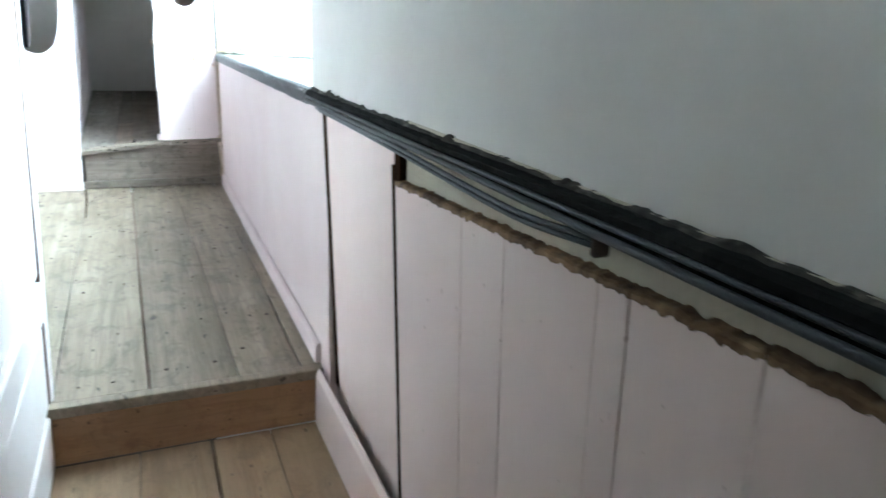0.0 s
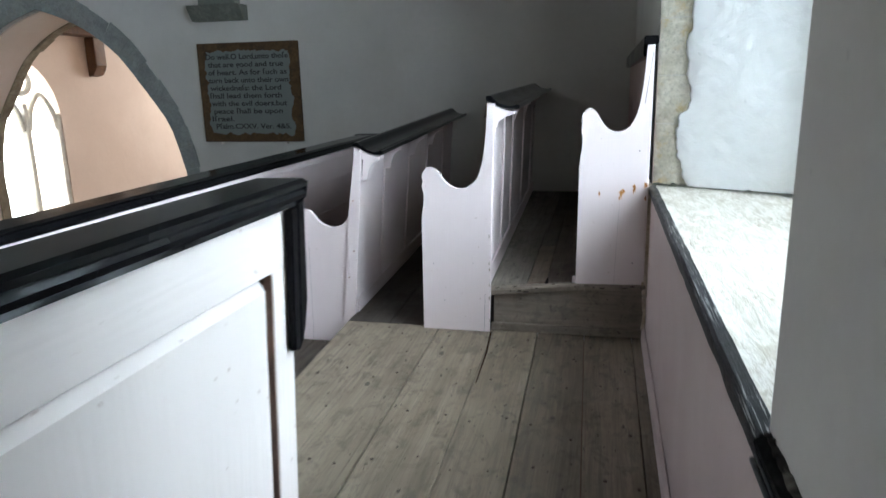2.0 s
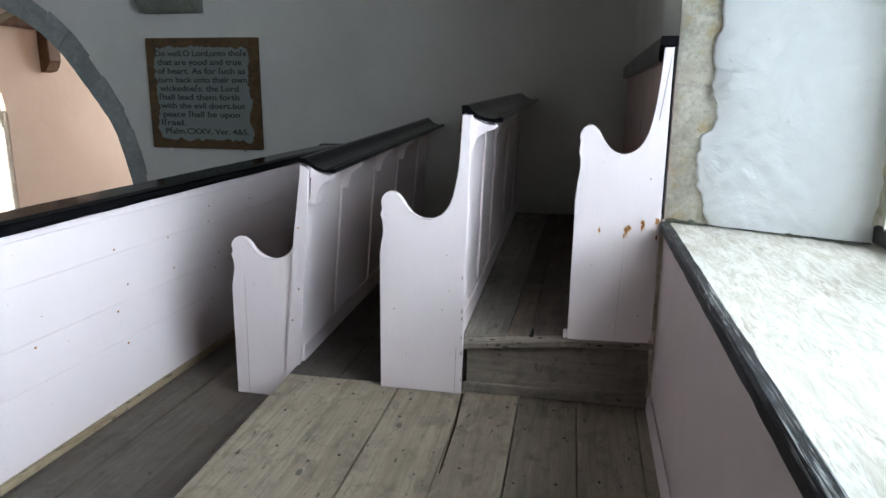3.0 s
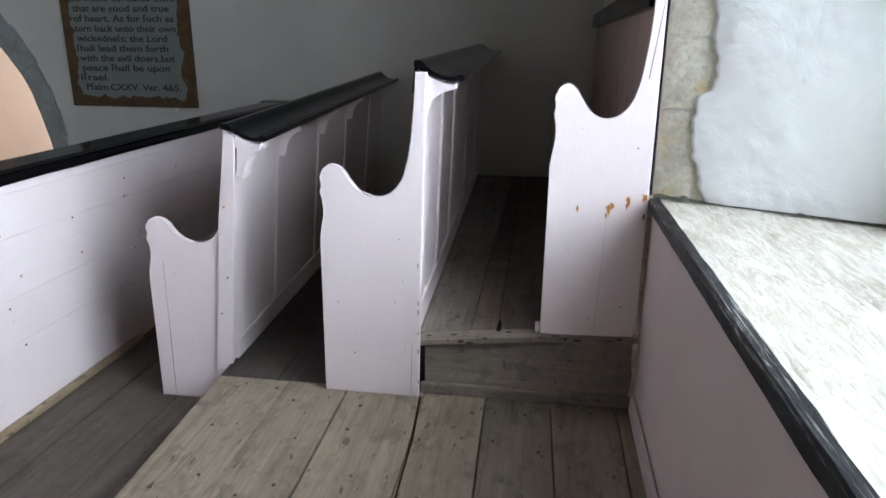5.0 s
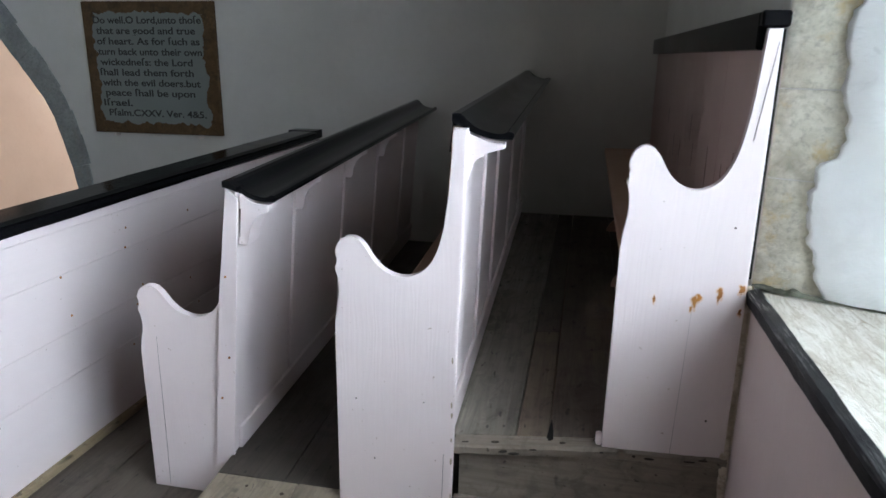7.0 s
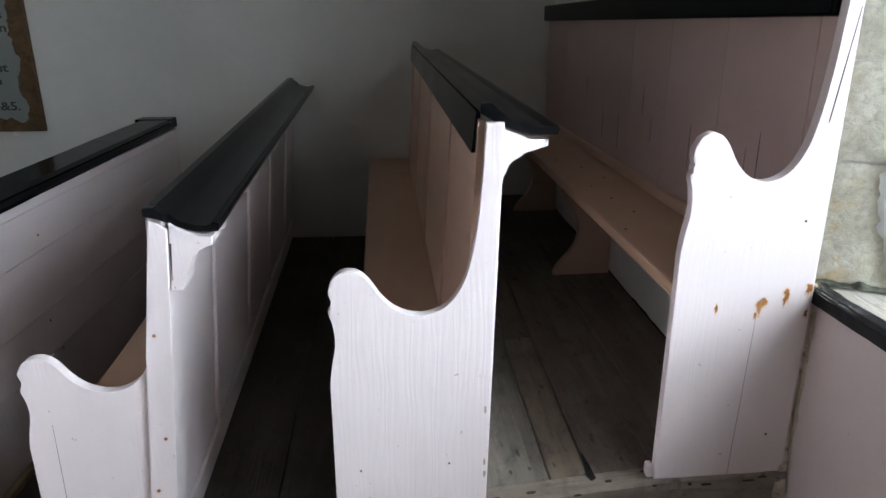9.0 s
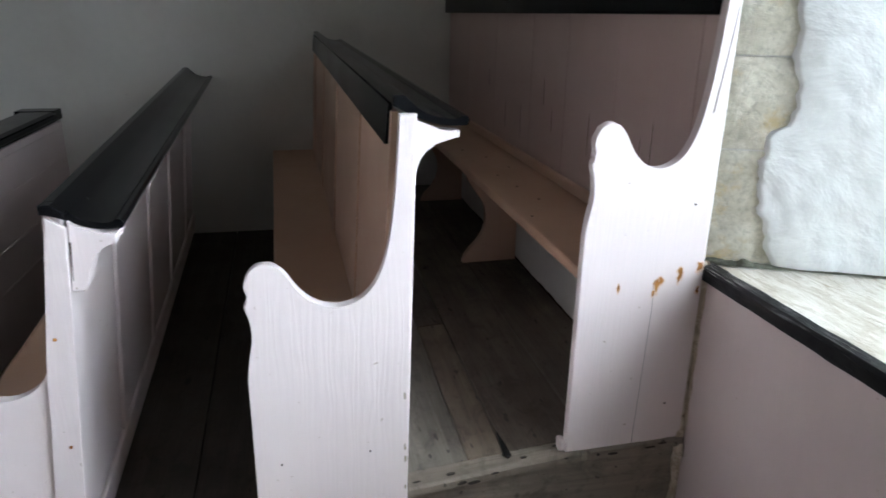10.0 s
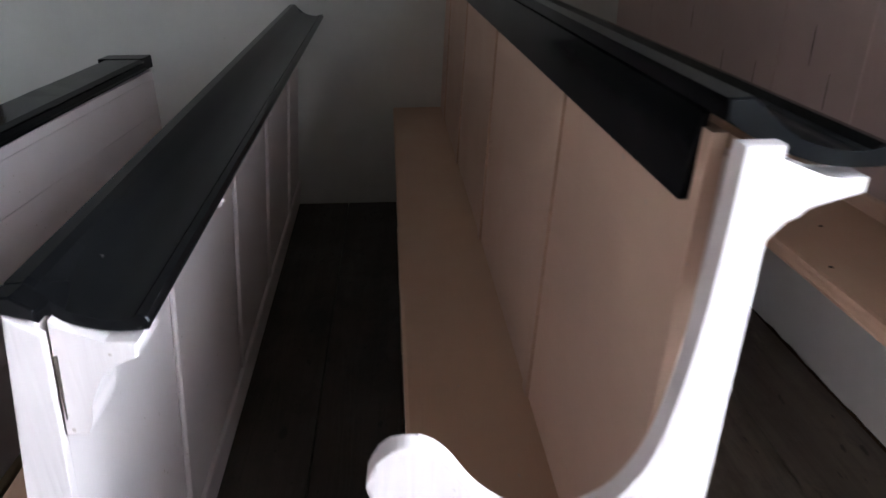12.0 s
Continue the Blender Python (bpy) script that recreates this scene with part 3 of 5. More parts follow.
def jamb_skins():
    """Stone quoins at the far splay, with whitewash broken back from them in a ragged line."""
    s = Vector((0.62, -0.28, 0)).normalized()
    nrm = Vector((-0.28, -0.62, 0)).normalized()
    base = Vector((0.0, 0.03, 0))
    q = thing("stone_quoins", "bare lichened limestone blocks at the window's edge", "stonework", kind="structure")
    z = 0.714
    rnd = random.Random(5)
    for h, w in ((0.26, 0.21), (0.20, 0.16), (0.23, 0.19), (0.30, 0.21), (0.28, 0.17), (0.32, 0.22), (0.3, 0.17)):
        bm = bmesh.new()
        nxx, nzz = 6, 9
        rows = []
        for i in range(nxx + 1):
            col = []
            for k in range(nzz + 1):
                u, v = i / nxx, k / nzz
                p = base + s * (0.004 + u * w) + Vector((0, 0, z + 0.0015 + v * (h - 0.003)))
                d = 0.007 + 0.004 * noise.noise(p * 14) + 0.003 * noise.noise(p * 40)
                if i == 0 or k in (0, nzz):
                    d = 0.003 + 0.002 * noise.noise(p * 30)
                col.append(bm.verts.new(p + nrm * d))
            rows.append(col)
        for i in range(nxx):
            for k in range(nzz):
                bm.faces.new((rows[i][k], rows[i + 1][k], rows[i + 1][k + 1], rows[i][k + 1]))
        part("stone", bm, QUOIN, q, smooth=True)
        z += h
    part("outer_stone", pr([(0.560, -0.232), (0.622, -0.2585), (0.620, -0.2625), (0.556, -0.2375)], 0.722, 2.6, "z"), QUOIN, q, "bare stone strip beside the glass")
    bm = bmesh.new()
    nxx, nzz = 70, 150
    rows = []
    for k in range(nzz + 1):
        zz = 0.714 + 1.98 * k / nzz
        step = 0.035 if noise.noise((math.floor(zz / 0.17) * 3.7, 0, 1)) > 0 else 0.0
        edge = 0.095 + step + 0.022 * noise.noise((zz * 5.1, 0, 1)) + 0.016 * noise.noise((zz * 15, 3, 1)) + 0.010 * noise.noise((zz * 47, 5, 1)) + 0.007 * noise.noise((zz * 95, 2, 1))
        if zz < 0.87:
            edge += 0.06 * (0.87 - zz) / 0.16
        outer = 0.640 + 0.020 * noise.noise((zz * 6, 9, 1)) + 0.012 * noise.noise((zz * 21, 4, 1))
        col = []
        for i in range(nxx + 1):
            u = edge + (outer - edge) * i / nxx
            p = base + s * u + Vector((0, 0, zz))
            d = 0.022 + 0.005 * noise.noise(p * 4) + 0.005 * noise.noise(p * 13) + 0.004 * noise.noise(p * 27)
            d = max(0.0145, 0.0145 + (d - 0.0145) * min(1.0, min(i, nxx - i) / 8))
            if i in (0, nxx):
                d = 0.004
            col.append(bm.verts.new(p + nrm * d))
        rows.append(col)
    for k in range(nzz):
        for i in range(nxx):
            bm.faces.new((rows[k][i], rows[k][i + 1], rows[k + 1][i + 1], rows[k + 1][i]))
    part("whitewash_coat", bm, JAMBP, q, "lumpy flaking whitewash", smooth=True)
    bm = bmesh.new()
    rows = []
    for i in range(161):
        u = 0.004 + 0.63 * i / 160
        p = base + s * u
        h = 0.005 + 0.004 * noise.noise((u * 11, 1, 4)) + 0.004 * noise.noise((u * 60, 3, 4)) + (0.016 * max(0.0, noise.noise((u * 25, 7, 2))) if u < 0.2 else 0.0)
        out = 0.020 + 0.006 * noise.noise((u * 30, 2, 8))
        zb = dado_z(p.y) - 0.004
        rows.append([bm.verts.new(p + nrm * d + Vector((0, 0, z))) for d, z in ((0.004, zb + 0.001), (out + 0.010, zb + 0.004), (out + 0.004, zb + max(0.004, h)), (0.004, zb + max(0.005, h + 0.003)))])
    for a, b in zip(rows, rows[1:]):
        for k in range(3):
            bm.faces.new((a[k], a[k + 1], b[k + 1], b[k]))
    part("grime_line", bm, MOSS, q, "dark mossy grime where the splay meets the sill")


jamb_skins()


# ---------- dado under the window and along the landing ----------
def sloped(bm, x0, x1, y0, y1, za0, za1, zb0, zb1, bevel=0.0):
    """A bar along y whose ends have their own heights."""
    vs = [bm.verts.new(c) for c in ((x0, y0, za0), (x1, y0, za0), (x1, y0, za1), (x0, y0, za1), (x0, y1, zb0), (x1, y1, zb0), (x1, y1, zb1), (x0, y1, zb1))]
    fs = [bm.faces.new([vs[i] for i in q]) for q in ((0, 1, 2, 3), (7, 6, 5, 4), (0, 4, 5, 1), (1, 5, 6, 2), (2, 6, 7, 3), (3, 7, 4, 0))]
    if bevel:
        bmesh.ops.bevel(bm, geom=list({e for f in fs for e in f.edges}), offset=bevel, segments=2, affect="EDGES", profile=0.6)
    return bm


def dado():
    d = thing("wall_dado", "dusty pink boarded dado below the window, black-capped", "panelling", kind="structure")
    part("panel", sloped(bmesh.new(), 0.0, 0.024, -2.414, -0.004, -0.155, dado_z(-2.39) - 0.032, -0.155, dado_z(0) - 0.032, 0.002), DADO, d)
    part("skirting", pr([(-0.001, 0.001), (-0.001, 0.055), (-0.006, 0.06), (-0.016, 0.05), (-0.018, 0.001)], STEP + 0.01, -0.03), DADO, d)
    bm = bmesh.new()
    y0, y1 = -2.25, 0.0
    n = 60
    prof = [(-0.012, -0.036), (-0.014, -0.008), (-0.008, 0.0), (0.013, 0.003), (0.015, -0.03)]
    rings = []
    for i in range(n + 1):
        y = y0 + (y1 - y0) * i / n
        rings.append([bm.verts.new((u + 0.003 * noise.noise((y * 9, k, 3)), y, dado_z(y) + v + 0.0025 * noise.noise((y * 13, k, 7)))) for k, (u, v) in enumerate(prof)])
    for a, b in zip(rings, rings[1:]):
        for k in range(5):
            bm.faces.new((a[k], a[(k + 1) % 5], b[(k + 1) % 5], b[k]))
    bm.faces.new(rings[0]), bm.faces.new(list(reversed(rings[-1])))
    part("capping", bm, WORN, d, "rubbed black capping strip")
    # boards along the landing, their tops broken off below the rail
    def broken(y):
        return 0.632 + 0.055 * min(1.2, max(0.0, -y - 2.93)) + 0.002 * noise.noise((y * 9, 2, 4)) + 0.0035 * noise.noise((y * 55, 6, 4)) + 0.002 * noise.noise((y * 150, 6, 9))
    ys = [-2.435, -2.915, -3.195, -3.318, -3.505, -3.553, -3.70, -3.98, -4.3, -4.6, -4.95, -5.3, -5.7, -6.1, -6.5, -6.99]
    for i, (a, b) in enumerate(zip(ys, ys[1:])):
        m = max(14, int((a - b) * 260))
        a2, b2 = a - 0.0010, b + (0.0014 if i != 3 else 0.0008)
        outline = [(b2, Z0)] + [(b2 + (a2 - b2) * k / m, dado_z(a) - 0.024 if i == 0 else broken(b2 + (a2 - b2) * k / m)) for k in range(m + 1)] + [(a2, Z0)]
        brd = part("board", pr(outline, -0.012, 0.0025, "x", 0.0006, 1), BOARDP, d)
        if i > 0:
            bm = bmesh.new()
            rows = []
            mm = max(14, int((a2 - b2) * 260))
            for k in range(mm + 1):
                y = b2 + (a2 - b2) * k / mm
                z = broken(y)
                jag = 0.0045 + 0.002 * noise.noise((y * 23, 1, 1)) + 0.004 * noise.noise((y * 110, 5, 1))
                rows.append([bm.verts.new((-0.0130, y, z - jag)), bm.verts.new((-0.0134, y, z + 0.0015)), bm.verts.new((-0.0105, y, z + 0.004)), bm.verts.new((0.0025, y, z + 0.005 + 0.003 * noise.noise((y * 60, 8, 1)))), bm.verts.new((0.0025, y, z - 0.01))])
            for p0, p1 in zip(rows, rows[1:]):
                for k in range(5):
                    bm.faces.new((p0[k], p0[(k + 1) % 5], p1[(k + 1) % 5], p1[k]))
            bm.faces.new(rows[0]), bm.faces.new(list(reversed(rows[-1])))
            part("torn_edge", bm, RAWEDGE, brd, "splintered bare wood edge")
    part("exposed_plaster", bx(0.0005, 0.0036, -4.6, -2.945, 0.612, 0.738), RUBBLE, d, "cream plaster showing in the gap")
    part("gap_jamb", bx(-0.011, 0.002, -2.942, -2.918, 0.634, dado_z(-2.94) - 0.026), DARKGAP, d, "dark wood at the gap's end")
    part("open_joint", bx(-0.0135, 0.002, -2.449, -2.4195, -0.02, dado_z(-2.4) - 0.030), DARKGAP, d, "open dark joint between the boards")
    part("open_joint", bx(-0.0134, 0.002, -2.925, -2.911, Z0 + 0.1, 0.66), DARKGAP, d, "open dark joint between the boards")
    # moulded black rail
    bm = bmesh.new()
    prof = [(0.0035, -0.024), (-0.010, -0.024), (-0.014, -0.020), (-0.012, -0.014), (-0.017, -0.009), (-0.016, -0.003), (-0.010, 0.000), (0.0035, 0.003)]
    rings = []
    n = 110
    for i in range(n + 1):
        y = -2.255 - 4.7 * i / n
        thick = 1 + 0.4 * min(1.0, max(0.0, (-y - 3.1) / 0.9))
        rings.append([bm.verts.new((u + 0.002 * noise.noise((y * 14, k, 3)), y, dado_z(y) + v * thick + 0.002 * noise.noise((y * 11, k, 7)))) for k, (u, v) in enumerate(prof)])
    for p0, p1 in zip(rings, rings[1:]):
        for k in range(len(prof)):
            bm.faces.new((p0[k], p0[(k + 1) % len(prof)], p1[(k + 1) % len(prof)], p1[k]))
    bm.faces.new(rings[0]), bm.faces.new(list(reversed(rings[-1])))
    part("rail", bm, DULLBLACK, d, "black rail above the broken boards")
    part("skirting", pr([(-0.0125, Z0 + 0.001), (-0.0125, 0.0), (-0.017, 0.004), (-0.026, -0.012), (-0.028, Z0 + 0.001)], -6.9, STEP - 0.032), BOARDP, d)
    # crust of broken plaster along the top of the rail
    bm = bmesh.new()
    n, m = 260, 5
    rows = []
    for i in range(n + 1):
        y = -2.25 - 2.3 * i / n
        h = 0.005 + 0.003 * noise.noise((y * 6, 1, 0)) + 0.004 * noise.noise((y * 27, 4, 0)) + (0.006 if noise.noise((y * 13, 8, 0)) > 0.35 else 0)
        h = max(0.002, h) * min(1, 0.4 + i / 25)
        h += 0.003 * noise.noise((y * 75, 3, 0))
        w = 0.009 + 0.004 * noise.noise((y * 15, 2, 6)) + 0.003 * noise.noise((y * 60, 2, 9))
        zt = dado_z(y) + 0.001
        rows.append([bm.verts.new((0.0045 - w * math.cos(math.pi / 2 * k / m) * (1 + 0.4 * noise.noise((y * 40, k, 1))), y, zt + h * math.sin(math.pi / 2 * k / m))) for k in range(m + 1)])
    for p0, p1 in zip(rows, rows[1:]):
        for k in range(m):
            bm.faces.new((p0[k], p0[k + 1], p1[k + 1], p1[k]))
    part("plaster_crust", bm, CRUST, d, "ragged blackened plaster edge")
    rr = random.Random(8)
    for y in (-2.275, -2.31, -2.34, -2.47, -2.52, -2.95, -3.42, -3.78):
        bm = bmesh.new()
        bmesh.ops.create_icosphere(bm, subdivisions=2, radius=rr.uniform(0.003, 0.0055), matrix=Matrix.Translation((-0.002, y, dado_z(y) + 0.006)))
        for v in bm.verts:
            v.co += 0.005 * Vector((noise.noise(v.co * 90), noise.noise(v.co * 80), noise.noise(v.co * 70)))
        part("plaster_crumb", bm, CRUST, d)
    # the old boards stand out a little at the top
    for o in [c for k in d.children for c in (k, *k.children)]:
        for v in o.data.vertices:
            if v.co.y < -2.416:
                v.co.x += 0.045 * max(0.0, 0.66 - v.co.z)


dado()


def cables():
    rnd = random.Random(3)
    for r, off, dz in ((0.0044, 0.004, -0.024), (0.0032, -0.002, -0.016)):
        pts = [(-0.017 - off * 0.5, y, dado_z(y) + dz + rnd.uniform(-0.0015, 0.0015)) for y in (-2.27, -2.45, -2.7, -2.95, -3.2, -3.5, -3.9, -4.3, -4.8, -5.4, -6.2, -6.9)]
        tagged(finish("cable", tube(bmesh.new(), pts, r, 10), CABLE, smooth=True), "black sheathed cable clipped along the dado rail", "cable", "cables on the wall")
    for k in range(2):
        dz = 0.003 - 0.007 * k
        pts = [(-0.023, -2.40 - 0.03 * k, dado_z(-2.42) - 0.030 + dz * 0.4), (-0.024, -2.7, dado_z(-2.7) - 0.031 + dz * 0.6), (-0.024, -2.95, dado_z(-2.95) - 0.033 + dz), (-0.023, -3.15, dado_z(-3.15) - 0.038 + dz), (-0.020, -3.35, dado_z(-3.35) - 0.043 + dz), (-0.012, -3.47, 0.694 + dz), (0.002, -3.495, 0.692 + dz)]
        tagged(finish("cable", tube(bmesh.new(), pts, 0.0034, 10), CABLE, smooth=True), "thin black cable dipping into the gap in the boards", "cable", "cables on the wall")
    tagged(finish("cable_clip", bx(-0.016, 0.0035, -3.500, -3.490, 0.681, 0.703, 0.003), NAIL), "small dark clip holding the thin cables", "clip")


cables()


# ---------- floors ----------
def plank_floor(name, seams, y0, y1, ztop, material, label, thick=0.028, jitter=0.0):
    f = thing(name, label, "floor", kind="structure")
    rnd = random.Random(len(name))
    # Dark sheet added in place of the shade seen through the seams.
    part("joist_bed", bx(seams[0] + 0.002, seams[-1] - 0.002, y0 + 0.004, y1 - 0.004, ztop - 0.12, ztop - thick - 0.001), GAPWOOD, f, "dark sheet standing in for the shade under the boards")
    for a, b in zip(seams, seams[1:]):
        dz = rnd.uniform(-0.0015, 0.0015)
        y_a = y0 + rnd.uniform(0, jitter)
        ga, gb = rnd.choice((0.0015, 0.0020, 0.0034)), rnd.choice((0.0012, 0.0018, 0.0028))
        part("plank", bx(a + ga, b - gb, y_a, y1, ztop - thick + dz, ztop + dz, 0.0022), material, f)
    return f


def nails(parent, spots):
    for x, y, z, r in spots:
        bm = bmesh.new()
        bmesh.ops.create_cone(bm, cap_ends=True, segments=7, radius1=r, radius2=r * 0.8, depth=0.002, matrix=Matrix.Translation((x, y, z + 0.0022)))
        part("nail_head", bm, NAIL, parent)


walkway = plank_floor("floor_walkway", [EDGE, -1.182, -0.966, -0.700, -0.487, -0.272, -0.057, -0.001], STEP, -0.004, 0.0, FLOORW, "worn grey-brown scrubbed floorboards of the gallery walkway")
rn = random.Random(11)
spots = []
for ya in (-2.24, -1.93, -1.6, -1.25, -0.95, -0.62, -0.3, -0.1):
    for a, b in ((-1.38, -1.182), (-1.182, -0.966), (-0.966, -0.70), (-0.70, -0.487), (-0.487, -0.272), (-0.272, -0.057)):
        for f in (0.22, 0.74):
            if rn.random() < 0.75:
                spots.append((a + (b - a) * f + rn.uniform(-0.03, 0.03), ya + rn.uniform(-0.06, 0.06), 0.0, rn.uniform(0.0035, 0.007)))
nails(walkway, spots)


def skew(parent, x_for, dz_for=None):
    """Settle the old timbers: each vertex slides sideways and up by its place."""
    for o in parent.children:
        for v in o.data.vertices:
            v.co.x += x_for(v.co)
            if dz_for:
                v.co.z += dz_for(v.co)


# The walkway's boards go on here; their darker colour stands for shade.
between = plank_floor("floor_between_pews", [EDGE, -1.23, -1.01, -0.705], -0.002, YF, 0.0, FLOORD, "dusty boards between the pews, darkened to stand for deep shade")
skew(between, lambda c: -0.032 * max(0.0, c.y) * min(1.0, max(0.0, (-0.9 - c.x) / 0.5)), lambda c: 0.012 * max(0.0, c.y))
crack = pr([(-0.712, -0.045), (-0.704, -0.040), (-0.688, -0.30), (-0.686, -0.62), (-0.690, -0.62), (-0.697, -0.30)], 0.0008, 0.0022, "z")
part("open_crack", crack, DARKGAP, walkway, "dark open crack along the board")
part("floor_edge", bx(EDGE - 0.012, EDGE + 0.0005, STEP, YF, Z0, -0.03, 0.002), FLOORD, walkway, "dusty riser below the walkway's edge")
# the walkway's boards run a little askew, its outer edge most
skew(walkway, lambda c: -c.y * (0.022 + 0.033 * max(0.0, (-1.18 - c.x) / 0.27)) if -0.09 > c.x and c.y < 0 else 0.0)
plank_floor("floor_front_row", [-2.128, -1.93, -1.69, -1.34], -6.9, YF, Z0, FLOORM, "lower dusty floorboards beside the gallery parapet")
plank_floor("floor_landing", [-0.70, -0.47, -0.30, -0.15, 0.048], -6.9, STEP - 0.024, -0.16, FLOORB, "brown worn boards of the landing below the step")
plank_floor("floor_behind_partition", [-1.33, -1.15, -0.95, -0.722], -6.9, STEP - 0.002, 0.0, FLOORW, "grey boards behind the panelled partition")
st = thing("step_riser", "raw brown wooden riser with a worn nosing at the step", "step", kind="structure")
part("riser", bx(-0.70, -0.003, STEP - 0.022, STEP - 0.001, -0.16, -0.030, 0.003), RISERB, st)
part("nosing", bx(-0.70, -0.003, STEP - 0.030, STEP + 0.004, -0.029, 0.001, 0.006, 2), FLOORW, st)

upper = thing("floor_upper_tier", "raised back tier of dusty boards with a grey riser", "floor", kind="structure")
part("riser", bx(-0.699, -0.006, -0.002, 0.018, 0.03, Z2 - 0.028, 0.002), RISERG, upper)
part("base_strip", bx(-0.712, -0.006, -0.020, -0.002, 0.001, 0.042, 0.006, 2), RISERG, upper)
bm = bmesh.new()
rows = []
for i in range(121):
    x = -0.712 + 0.704 * i / 120
    chip = 0.004 * noise.noise((x * 9, 1, 0)) + 0.003 * noise.noise((x * 40, 4, 0)) + (0.009 if noise.noise((x * 17, 7, 3)) > 0.42 else 0.0)
    dz = 0.003 * noise.noise((x * 7, 2, 0)) + 0.0015 * noise.noise((x * 50, 2, 5))
    rows.append([bm.verts.new((x, u, Z2 + v)) for u, v in ((0.0305, dz), (-0.016 + chip, dz), (-0.024 + chip, dz - 0.007), (-0.023 + 0.6 * chip, dz - 0.026), (-0.018, -0.030), (0.0305, -0.0285))])
for p0, p1 in zip(rows, rows[1:]):
    for k in range(6):
        bm.faces.new((p0[k], p0[(k + 1) % 6], p1[(k + 1) % 6], p1[k]))
bm.faces.new(rows[0]), bm.faces.new(list(reversed(rows[-1])))
part("nosing", bm, RISERG, upper, "splintered grey nosing board")
part("plank", bx(-0.79, -0.548, 0.032, YF, Z2 - 0.028, Z2, 0.003), FLOORU, upper)
for a, b, y0 in ((-0.454, -0.24, 0.031), (-0.24, -0.004, 0.033)):
    part("plank", bx(a + 0.0005, b - 0.002, y0, YF, Z2 - 0.028, Z2 + random.uniform(-0.002, 0.001), 0.003), FLOORM, upper)
part("plank", bx(-0.545, -0.456, 0.036, 0.76, Z2 - 0.028, Z2 + 0.001, 0.004), PATCHB, upper, "short brown patching board")
part("plank", bx(-0.545, -0.457, 0.764, YF, Z2 - 0.028, Z2 - 0.001, 0.003), FLOORM, upper)
part("broken_notch", pr([(-0.462, 0.020), (-0.455, 0.004), (-0.444, 0.012), (-0.446, 0.06), (-0.453, 0.12), (-0.458, 0.07)], Z2 + 0.0028, Z2 + 0.0040, "z"), DULLBLACK, upper, "dark splintered notch by the patching board")
# Solid dark filler stands in for the shaded hollow under the tier.
part("bed", bx(-0.70, -0.004, 0.03, YF, 0.001, Z2 - 0.055), GAPWOOD, upper, "dark block standing in for the shaded hollow below the tier")
for k in range(3):
    bm = bx(-0.022 - 0.006 * k, -0.004, -0.026 + 0.006 * k, -0.003, 0.19 + 0.035 * k, 0.232 + 0.035 * k, 0.008, 2)
    for v in bm.verts:
        v.co += 0.006 * Vector((noise.noise(v.co * 30), noise.noise(v.co * 31 + Vector((3, 0, 0))), 0))
    part("mortar_lump", bm, MORTAR, upper, "crumbling mortar in the corner")


bm = bmesh.new()
rows = []
for i in range(61):
    z = 0.02 + 0.70 * i / 60
    w = 0.015 + 0.008 * noise.noise((z * 14, 1, 0)) + 0.005 * noise.noise((z * 45, 3, 0))
    d = 0.010 + 0.006 * noise.noise((z * 22, 7, 0))
    rows.append([bm.verts.new(c) for c in ((-0.001, 0.004, z), (-0.001, -0.006 - d, z), (-0.3 * w, -0.008 - d * noise.noise((z * 60, 2, 2)), z), (-w, -0.004 - 0.5 * d, z), (-w - 0.003, 0.004, z))])
for p0, p1 in zip(rows, rows[1:]):
    for k in range(4):
        bm.faces.new((p0[k], p0[k + 1], p1[k + 1], p1[k]))
part("mortar_seam", bm, MORTAR, upper, "crumbling mortar seam between pew and dado")


rk = random.Random(23)
for k in range(16):
    x, y = rk.uniform(-0.69, -0.05), rk.choice((-0.0245, -0.0245, 0.0))
    bm = bmesh.new()
    hw, hh = rk.uniform(0.006, 0.022), rk.uniform(0.002, 0.006)
    if y < 0:
        zc = Z2 - rk.uniform(0.006, 0.022)
        vs = [(x + hw * (0.7 + 0.5 * noise.noise((i, k, 1))) * math.cos(i * math.pi / 6), zc + hh * (0.7 + 0.5 * noise.noise((i, k, 7))) * math.sin(i * math.pi / 6)) for i in range(12)]
        part("nosing_chip", prism(bm, vs, -0.0262, -0.0225, "y"), CHIPD, upper, "dark splintered chip")
    else:
        yc = rk.uniform(-0.012, 0.02)
        vs = [(x + hw * (0.7 + 0.5 * noise.noise((i, k, 1))) * math.cos(i * math.pi / 6), yc + hh * (0.7 + 0.5 * noise.noise((i, k, 7))) * math.sin(i * math.pi / 6)) for i in range(12)]
        part("nosing_chip", prism(bm, vs, Z2 + 0.0015, Z2 + 0.0042, "z"), CHIPD, upper, "dark splintered chip")


def settle(c):
    """The tier has sunk at its open corner by the middle pew and rises towards the wall."""
    if c.z < 0.15 or c.x > 0.0:
        return 0.0
    side = -0.042 * min(1.0, (-0.318 - c.x) / 0.387) if c.x < -0.318 else 0.011 * (c.x + 0.318) / 0.3
    far = min(1.0, max(0.0, c.y / 2.65))
    return (side * (1 - far) + 0.018 * far) * min(1.0, (c.z - 0.15) / 0.06)


for o in upper.children:
    if o.name.startswith(("plank", "nosing", "riser", "broken", "mortar_lump")):
        bm = bmesh.new()
        bm.from_mesh(o.data)
        if o.name.startswith(("plank", "riser")):
            bmesh.ops.subdivide_edges(bm, edges=bm.edges[:], cuts=3, use_grid_fill=True)
        bm.to_mesh(o.data)
        bm.free()
        for v in o.data.vertices:
            v.co.z += settle(v.co)


